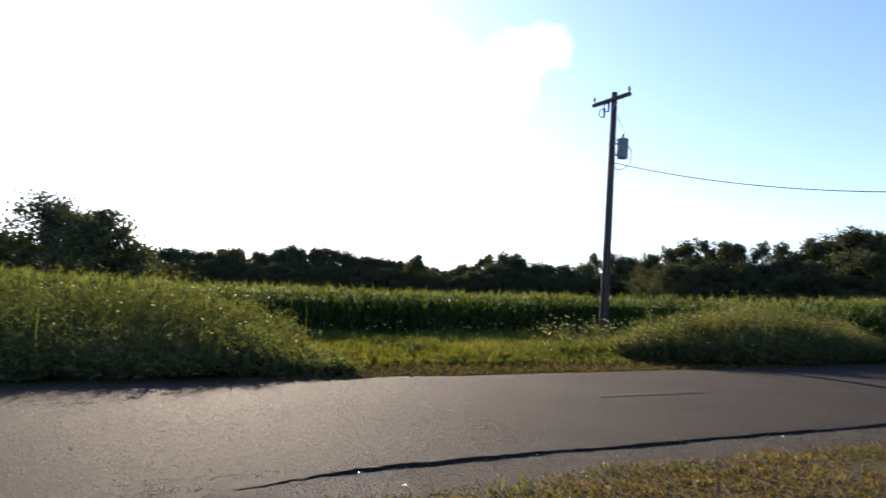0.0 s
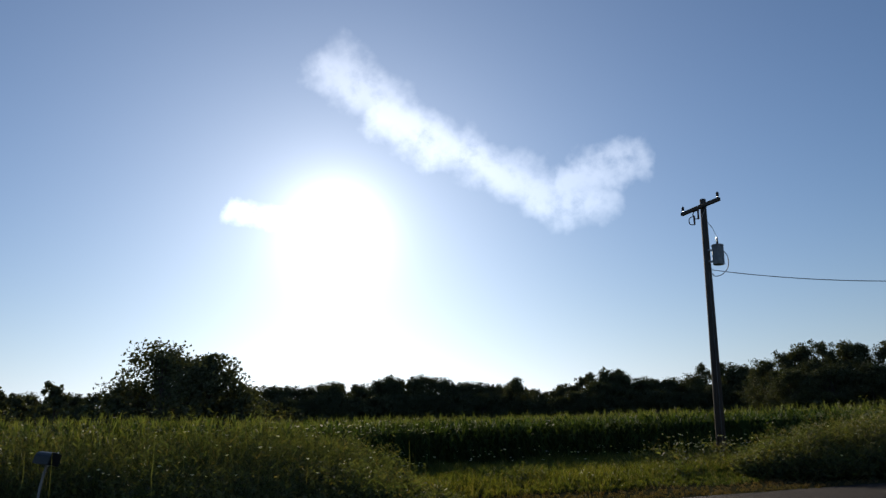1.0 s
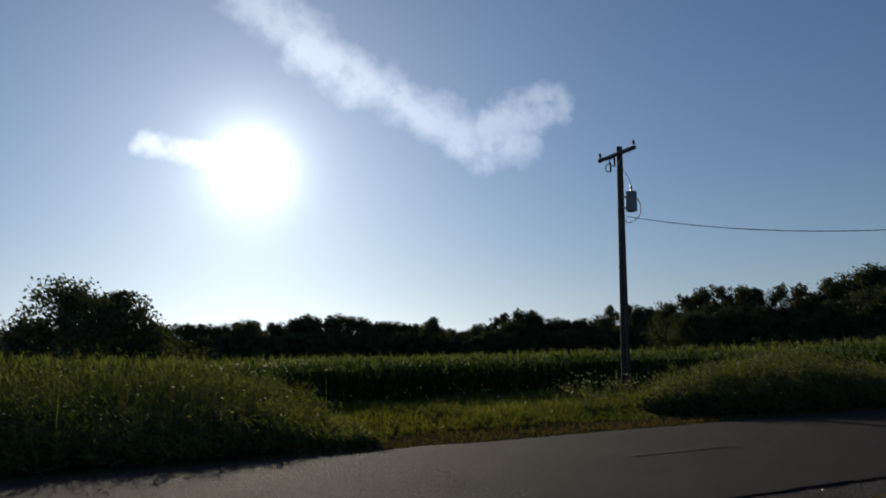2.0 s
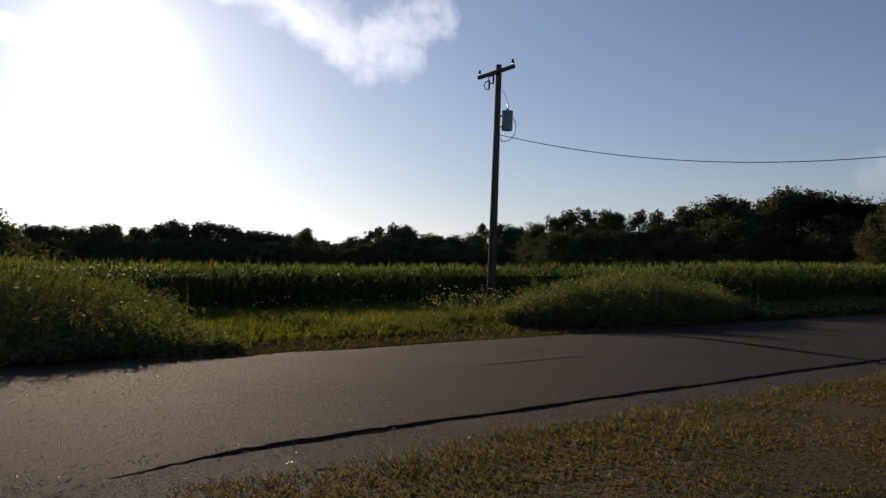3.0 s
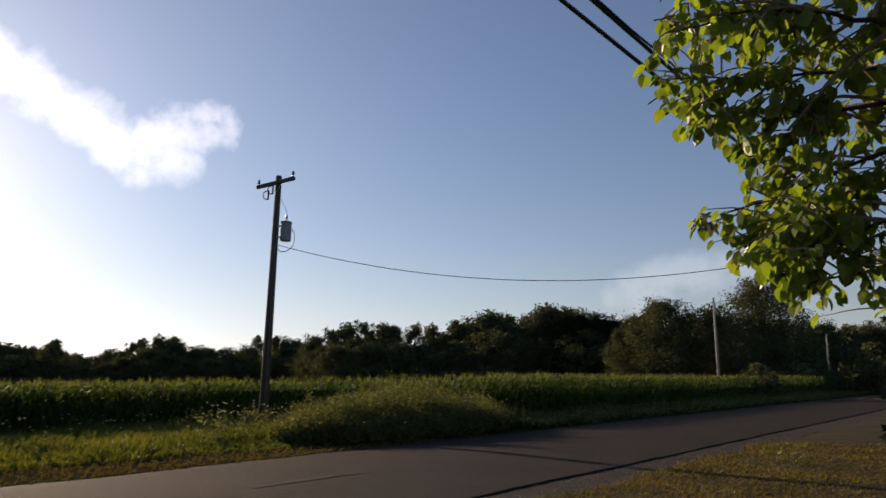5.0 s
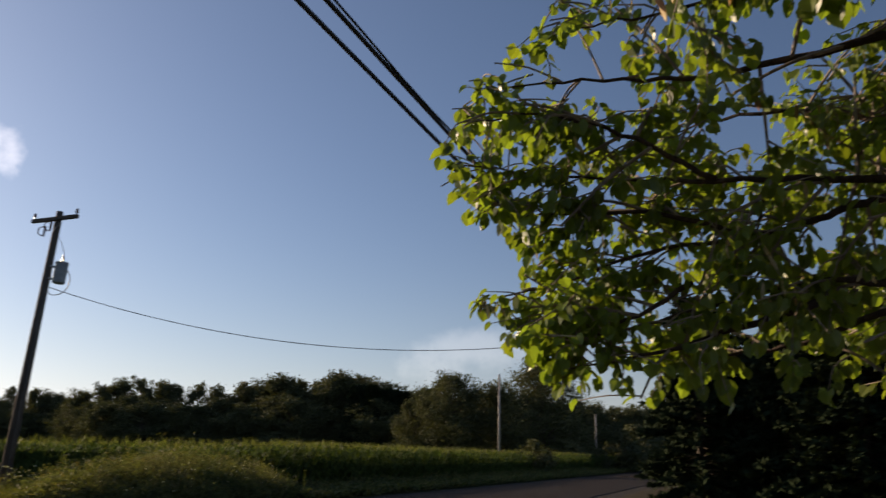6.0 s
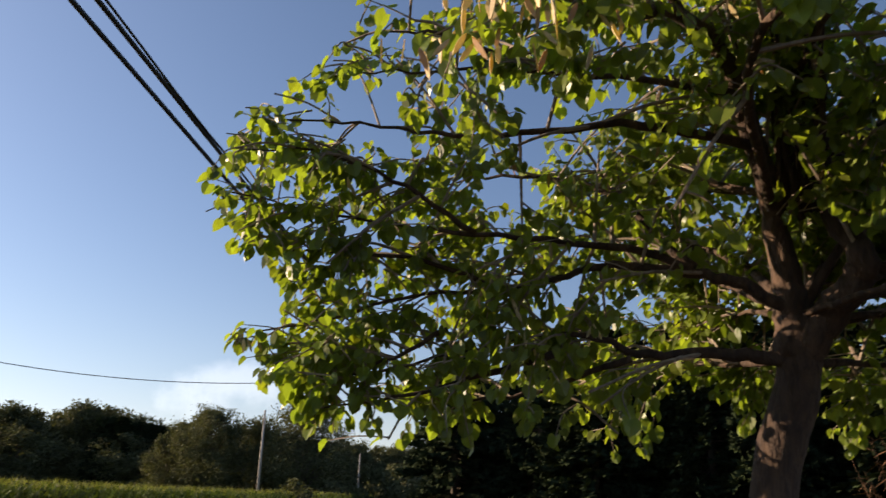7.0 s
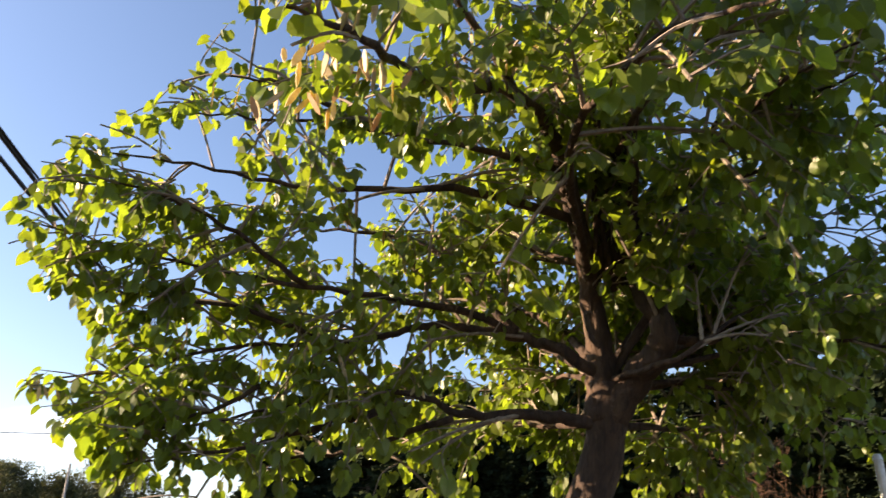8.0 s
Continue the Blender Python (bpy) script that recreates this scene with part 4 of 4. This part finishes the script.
low_fork = at(-83.4, 9.6, 4.2)
limbs = [
    ([low_fork, at(-78.3, 10.2, 4.1), at(-72.7, 10.4, 4.05), at(-67.5, 12.0, 4.0), at(-57, 10.0, 3.95), at(-48, 7.2, 4.0)], 0.062),
    ([fork, at(-80.5, 15.0, 4.1), at(-76.4, 16.3, 4.1), at(-70, 17.0, 4.0), at(-64.7, 15.6, 4.0), at(-56, 14.8, 3.95), at(-48, 12.4, 4.0), at(-41.5, 10.9, 4.1)], 0.058),
    ([at(-77.0, 16.4, 4.1), at(-71, 18.5, 4.0), at(-60, 19.6, 3.9), at(-50, 20.4, 4.0), at(-39.5, 21.4, 4.1)], 0.04),
    ([at(-83.3, 10.0, 4.21), at(-83.4, 14.0, 4.22), at(-83.0, 20.0, 4.25), at(-81.6, 28.7, 4.0), at(-77.9, 34.5, 3.5), at(-70.0, 35.5, 2.9), at(-63, 38.5, 2.1), at(-56, 40.0, 1.75)], 0.15),
    ([at(-82.0, 25.0, 4.1), at(-72, 27.5, 3.7), at(-60, 27.0, 3.8), at(-50, 27.5, 3.9), at(-41.5, 26.8, 4.0)], 0.04),
    ([at(-83.9, 10.0, 4.21), at(-85.8, 12.4, 4.16), at(-88.0, 14.8, 4.08), at(-88.3, 16.8, 4.06), at(-86.9, 19.0, 4.15), at(-86.2, 21.0, 4.2), at(-87.2, 23.4, 4.2), at(-90.6, 26.1, 4.1), at(-97, 26.8, 3.9), at(-108, 28, 3.7)], 0.165),
    ([at(-83.5, 21.0, 4.2), at(-84.8, 28.0, 4.3), at(-86, 38, 4.3), at(-84, 47, 4.6)], 0.055),
    ([at(-87.0, 22.7, 4.2), at(-88, 32, 4.4), at(-94, 40, 4.4), at(-104, 46, 4.2)], 0.045),
    ([fork, at(-80, 17, 4.9), at(-73, 19, 5.6), at(-66, 19, 6.2), at(-64, 16, 6.4)], 0.05),
    ([fork, at(-88, 18, 5.0), at(-93, 20, 5.9), at(-97, 19, 6.5)], 0.05),
    ([at(-88.2, 15.4, 4.15), at(-94, 15, 4.2), at(-101, 14, 4.3), at(-112, 11, 4.4)], 0.045),
    ([at(-83, 20, 4.25), at(-82, 30, 3.2), at(-90, 37, 2.6), at(-97, 38.0, 2.1), at(-105, 37.5, 1.75)], 0.04),
    ([at(-77.9, 34.5, 3.5), at(-72, 42, 3.2), at(-66, 47, 2.8), at(-60, 48, 2.6)], 0.035),
    ([at(-83.3, 20.0, 4.22), at(-82.5, 27, 4.1), at(-81.5, 34, 3.9), at(-82, 42, 3.7)], 0.03),
    ([at(-85.9, 19.9, 4.2), at(-85, 26, 4.25), at(-83.5, 33, 4.3), at(-79, 41, 4.2)], 0.03),
    ([at(-86.5, 21.0, 4.2), at(-87.5, 28, 4.0), at(-88.5, 35, 3.8), at(-90, 44, 3.5)], 0.03),
    ([at(-86.5, 21.0, 4.2), at(-84.5, 30, 4.5), at(-80, 37, 4.8)], 0.026),
    ([at(-90.6, 26.1, 4.1), at(-95, 29, 3.8), at(-101, 31, 3.5), at(-108, 32, 3.3)], 0.032),
    ([fork, at(-89, 14, 3.8), at(-95, 17, 4.2), at(-102, 19, 4.8)], 0.03),
    ([fork, at(-87, 12, 4.6), at(-92, 12.5, 5.2), at(-98, 12, 5.6)], 0.035),
    ([fork, at(-82, 13, 4.8), at(-78, 13, 5.5), at(-74, 12, 6.2)], 0.035),
    ([at(-81.6, 28.7, 4.0), at(-72, 31, 3.6), at(-58, 32, 3.7), at(-47.5, 30.8, 3.8)], 0.03),
    ([at(-66, 10.4, 3.85), at(-59, 8.2, 3.9), at(-53, 6.8, 3.9), at(-48, 6.0, 3.9)], 0.03),
    ([at(-72, 10.0, 3.95), at(-66, 8.0, 4.1), at(-60, 6.8, 4.2), at(-55, 6.4, 4.2)], 0.026),
    ([fork, at(-90, 20, 4.4), at(-97, 22, 4.6), at(-106, 21, 4.6)], 0.04),
    ([at(-90.6, 26.1, 4.1), at(-96, 32, 3.8), at(-104, 36, 3.4)], 0.035),
    ([at(-77.0, 16.4, 4.1), at(-70, 23, 4.4), at(-61, 24, 4.6), at(-57, 23, 4.8)], 0.035),
    ([at(-81.6, 28.7, 4.0), at(-75, 31, 4.6), at(-66, 33, 4.9), at(-60, 33, 4.6)], 0.04),
    ([at(-90.6, 26.1, 4.1), at(-98, 31.5, 3.3), at(-106, 33.5, 2.6)], 0.03),
    ([at(-84.8, 28.0, 4.3), at(-90, 34, 3.5), at(-95, 36.5, 2.8), at(-101, 35.5, 2.5)], 0.03),
    ([at(-62, 15.4, 4.0), at(-55, 17.5, 3.9), at(-48, 17.6, 3.9), at(-42, 17.6, 4.0)], 0.022),
    ([at(-60, 19.6, 3.9), at(-53, 23.5, 3.9), at(-46, 25.2, 3.9), at(-41, 24.6, 4.0)], 0.022),
    ([at(-62, 33, 3.7), at(-56, 34.5, 3.3), at(-51, 34.2, 3.1)], 0.02),
    ([at(-58, 12.2, 3.95), at(-52, 9.0, 3.9), at(-46.5, 7.8, 3.9)], 0.02),
    ([low_fork, at(-88, 9.0, 4.9), at(-90, 9.0, 5.8), at(-88, 7, 6.6)], 0.04),
    ([low_fork, at(-78, 9.5, 5.0), at(-71, 9.5, 5.7), at(-68, 8.5, 6.0)], 0.04),
    ([at(-83, 20, 4.25), at(-84, 22, 5.0), at(-82, 24, 5.8), at(-78, 24, 6.4)], 0.04),
    ([at(-83, 20, 4.25), at(-88, 24, 5.0), at(-92, 26, 5.8), at(-96, 26, 6.3)], 0.04),
    ([fork, at(-83, 15, 5.0), at(-84, 17, 5.8), at(-86, 17, 6.5)], 0.035),
    ([fork, at(-92, 16, 5.0), at(-99, 16, 5.8), at(-105, 15, 6.2)], 0.035),
]
# the far side of the crown: limbs that leave the fork away from the road
for k in range(18):
    az, el, r = -66 - 46 * (k + br.random()) / 18, br.uniform(7.0, 27.0), br.uniform(5.2, 7.2)
    start = fork if el < 18 else at(-84.5, 21.0, 4.25)
    limbs.append(([start, start.lerp(at(az, el, r), 0.45) + Vector((0, 0, 0.12)), at(az, el, r)], 0.03))
# thin upright shoots out of the main limbs
shoots = []
for k in range(20):
    a0, e0 = br.uniform(-88.5, -81.5), br.uniform(18.5, 25.0)
    top = at(a0 + br.uniform(-2.5, 2.5), e0 + br.uniform(9, 17), br.uniform(3.9, 4.7))
    base = at(a0 * 0.5 - 42.4, e0, 4.22)
    shoots.append([base, base.lerp(top, 0.45) + Vector((br.uniform(-.06, .06), br.uniform(-.06, .06), 0)), top])


limb_heap, twig_heap = [], Heap()
leaf_at = []     # (place, direction) of each leaf
pod_at = []
down = Vector((0, 0, -1))
# the road-side rim of the crown: height in degrees against bearing
RIM_UP = [4.0, 5.5, 8.7, 9.6, 10.2, 11.6, 12.3, 14.5, 16.4, 17.8, 20.7, 22.5, 25.0, 27.6, 29.4, 30.8, 32.4, 35.8, 38.5, 50.0]
RIM_AZ = [-50.0, -45.2, -44.6, -42.5, -40.6, -40.8, -43.5, -45.0, -43.5, -41.2, -38.4, -38.6, -39.8, -41.0, -44.0, -45.6, -47.8, -51.0, -48.0, -46.0]


def inside(p):
    d = p - Vector(EYE)
    el = math.degrees(math.atan2(d.z, d.xy.length))
    if d.length < (1.3 if el > 37 else 2.1 if el > 33 else 2.9):
        return False
    return math.degrees(math.atan2(-d.x, d.y)) < float(np.interp(el, RIM_UP, RIM_AZ)) + 0.9 and p.z > 1.86


def gap(p):
    """True in the open spaces between the leafy sprays."""
    return noise.noise(p * 2.1) + 0.5 * noise.noise(p * 5.0) < -0.25




def leafy_twig(a, b, dense=1.0):
    """A thin twig with leaves hanging in two ranks."""
    l = (b - a).length
    mid = (a + b) / 2 + Vector((br.uniform(-.04, .04), br.uniform(-.04, .04), br.uniform(0, .05)))
    pts = bent([a, mid, b], 3)
    twig_heap.tube(pts, [0.0055, 0.005, 0.0045, 0.004, 0.0035, 0.003, 0.002], 4)
    count = max(2, int(l / 0.042 * dense))
    side = (b - a).normalized().cross(Vector((0, 0, 1)))
    for k in range(count):
        t = (k + br.random()) / count
        p = a.lerp(mid, t * 2) if t < 0.5 else mid.lerp(b, t * 2 - 1)
        d = (side * (1 if k % 2 else -1) * br.uniform(0.2, 0.8) + (b - a).normalized() * 0.35 + down * br.uniform(0.35, 1.3) + Vector((br.gauss(0, .25), br.gauss(0, .25), 0))).normalized()
        if inside(p + d * 0.05):
            leaf_at.append((p + d * 0.03, d))
    if inside(b):
        leaf_at.append((b, ((b - a).normalized() + down * 0.8).normalized()))
    if br.random() < 0.16 and inside(b):
        for q in range(br.randint(2, 4)):
            pod_at.append(a.lerp(b, br.random()))


for pts, r0 in limbs:
    line = bent(pts, 6, 0.012)
    h = Heap()
    n = len(line)
    h.tube(line, [r0 * 0.62 * (1 - 0.95 * i / (n - 1)) ** 1.45 + 0.0035 for i in range(n)], 8)
    limb_heap.append(h)
    length = sum((line[i + 1] - line[i]).length for i in range(n - 1))
    dense = 7.5 if line[n // 2].z > 3.9 else 10.0
    for k in range(int(length * dense)):
        u = 0.24 + 0.76 * (k + br.random()) / int(length * dense)
        i = min(int(u * (n - 1)), n - 2)
        p, ax = line[i], (line[i + 1] - line[i]).normalized()
        d = (ax * br.uniform(0.3, 1.0) + Vector((br.gauss(0, .75), br.gauss(0, .75), br.gauss(0.05, .6)))).normalized()
        l = br.uniform(0.25, 0.75) * (1.12 - 0.62 * u)
        q = p + d * l
        if (q - Vector(EYE)).length < 1.2 or ((q - fork).xy.length < 0.85 and q.z < 2.95) or not inside(q) or gap(q):
            continue
        sub = bent([p, p + d * l * 0.5 + Vector((0, 0, 0.03)), q], 3)
        twig_heap.tube(sub, [0.010 * (1.15 - u) * (1 - 0.1 * j) + 0.003 for j in range(7)], 5)
        for j in range(br.randint(3, 5)):
            a = p.lerp(q, br.uniform(0.35, 1.0))
            e = (d * 0.7 + Vector((br.gauss(0, .6), br.gauss(0, .6), br.gauss(-.05, .45)))).normalized()
            e = a + e * br.uniform(0.16, 0.42)
            if inside(e) and not gap(e):
                leafy_twig(a, e)
    if inside(line[-1]):
        leafy_twig(line[-2], line[-1])
for pts in shoots:
    line = bent(pts, 5, 0.01)
    h = Heap()
    h.tube(line, [0.020 - 0.0014 * i for i in range(len(line))], 6)
    limb_heap.append(h)
    for k in range(5):
        p = line[br.randrange(5, len(line))]
        leafy_twig(p, p + Vector((br.gauss(0, .18), br.gauss(0, .18), br.uniform(0.05, 0.3))))
for h in limb_heap:
    under(ob_from("limb", h.v, h.f, BARK, redbud, smooth=True), redbud)
tagged(under(ob_from("twig", twig_heap.v, twig_heap.f, TWIG, redbud), redbud), "thin brown twigs", kind="stuff")


def leaf_pose(p, d):
    y = d
    x = y.cross(Vector((br.gauss(0, .4), br.gauss(0, .4), 1))).normalized()
    z = x.cross(y)
    return Matrix((( x.x, y.x, z.x, p.x), (x.y, y.y, z.y, p.y), (x.z, y.z, z.z, p.z), (0, 0, 0, 1)))


shapes = []
for i in range(6):
    v, f = heart(br.uniform(0.054, 0.086), br.uniform(0.1, 0.45), br.uniform(0.05, 0.35))
    me = bpy.data.meshes.new("leaf")
    me.from_pydata([tuple(q) for q in v], [], f)
    me.materials.append(REDBUD_ONE)
    shapes.append((me, v, f))
leaf_at.sort(key=lambda q: (q[0] - Vector((0.1, 0.05, 1.6))).length)
inv = redbud.matrix_basis.inverted()
crown = Heap()
for k, (p, d) in enumerate(leaf_at):
    me, v, f = shapes[br.randrange(6)]
    m = leaf_pose(p, d)
    if k < 280:
        ob = new("leaf", me)
        ob.parent = redbud
        ob.matrix_basis = inv @ m
    else:
        g = br.uniform(0.75, 1.12)
        crown.add([m @ (q * g) for q in v], f)
tagged(under(ob_from("leaves", crown.v, crown.f, REDBUD, redbud), redbud), "yellow-green heart-shaped leaves lit from behind", kind="stuff")
pv = [(0, 0, 0), (0.007, -0.015, 0.002), (0.0095, -0.045, 0.003), (0.006, -0.07, 0.002), (0, -0.085, 0), (-0.006, -0.07, -0.002), (-0.0095, -0.045, -0.003), (-0.007, -0.015, -0.002)]
pod_me = bpy.data.meshes.new("seed_pod")
pod_me.from_pydata([(x, 0.0015, y) for x, y, z in pv] + [(x, -0.0015, y) for x, y, z in pv], [], [tuple(range(8)), tuple(range(15, 7, -1))] + [(i, (i + 1) % 8 + 0, (i + 1) % 8 + 8, i + 8) for i in range(8)])
pod_me.materials.append(POD)
for p in [at(br.gauss(-62, 4.5), br.gauss(34, 2.2), br.uniform(1.6, 2.6)) for _ in range(60)] + pod_at[:230]:
    if not inside(p):
        continue
    ob = new("seed_pod", pod_me)
    ob.parent = redbud
    ob.matrix_basis = inv @ Matrix.Translation(p) @ Euler((br.gauss(0, .3), br.gauss(0, .3), br.uniform(0, 6.28))).to_matrix().to_4x4()


# ---------------- small things ----------------
# mailbox on a leaning pale post
mb = land(-2.4, 14.7)
mail = anchor("mailbox", mb, "black rural mailbox on a thin pale leaning post", "mailbox")
h = Heap()
h.tube(bent([Vector((0, 0, -0.1)), Vector((0.03, 0, 0.6)), Vector((0.13, 0, 1.08))], 5), [0.021] * 11, 8)
ob_from("post", h.v, h.f, PALE_POLE, mail)
body = bmesh.new()
prof = [(-0.13, 0.0), (0.13, 0.0), (0.13, 0.14)] + [(0.13 * math.cos(a), 0.14 + 0.13 * math.sin(a)) for a in [math.pi * k / 8 for k in range(1, 8)]] + [(-0.13, 0.14)]
ends = [[body.verts.new((x, y, z)) for x, z in prof] for y in (-0.26, 0.26)]
for i in range(len(prof)):
    j = (i + 1) % len(prof)
    body.faces.new((ends[0][i], ends[0][j], ends[1][j], ends[1][i]))
body.faces.new(ends[0][::-1])
body.faces.new(ends[1])
ob = part("box", body, BLACK, mail)
ob.matrix_basis = Matrix.Translation((0.10, 0, 1.08)) @ Euler((radians(4), radians(14), radians(70))).to_matrix().to_4x4() @ Matrix.Diagonal((0.8, 0.8, 0.8, 1))
door = part("door", box(0.25, 0.012, 0.25, Matrix.Translation((0, -0.27, 0.13)), 0.004), BLACK, ob)
part("flag", box(0.012, 0.05, 0.2, Matrix.Translation((0.14, -0.1, 0.2)), 0.003), WHITE, ob, "pale signal flag")

# dead brown shrub and white post beyond the redbud
heap = Heap()
dr = random.Random(3)
shrub_at = bearing(-93.5, 0, 8.5, (0.2, 0, 0))
for i in range(240):
    a, r = dr.uniform(0, math.tau), dr.uniform(0, 1.1)
    top = Vector((math.cos(a) * r, math.sin(a) * r, dr.uniform(1.7, 3.2) * (1 - 0.3 * r)))
    b = Vector((math.cos(a) * r * 0.3, math.sin(a) * r * 0.3, 0))
    heap.tube([b, b.lerp(top, 0.5) + Vector((dr.uniform(-.1, .1), dr.uniform(-.1, .1), 0)), top], [0.006, 0.004, 0.0015], 3)
    for k in range(14):
        q = b.lerp(top, dr.uniform(0.4, 1.0))
        e = Vector((dr.gauss(0, 1), dr.gauss(0, 1), dr.gauss(0.4, 0.7))).normalized() * dr.uniform(0.08, 0.25)
        heap.blade(q, q + e, Vector((0, 0, 0.01)), 0.008)
shrub = anchor("dead_shrub", shrub_at, "dead reddish brown shrub with bare twigs", "shrub")
ob_from("branch", heap.v, heap.f, DEAD, shrub)
post = anchor("white_post", bearing(-101.2, 0, 6.0, (0.2, 0, 0)), "slim white post standing beyond the tree", "post")
part("post_shaft", cyl(0.03, 0.03, -0.2, 2.3, 10, 0.006), WHITE, post)
part("post_cap", cyl(0.036, 0.02, 2.3, 2.34, 10), WHITE, post)
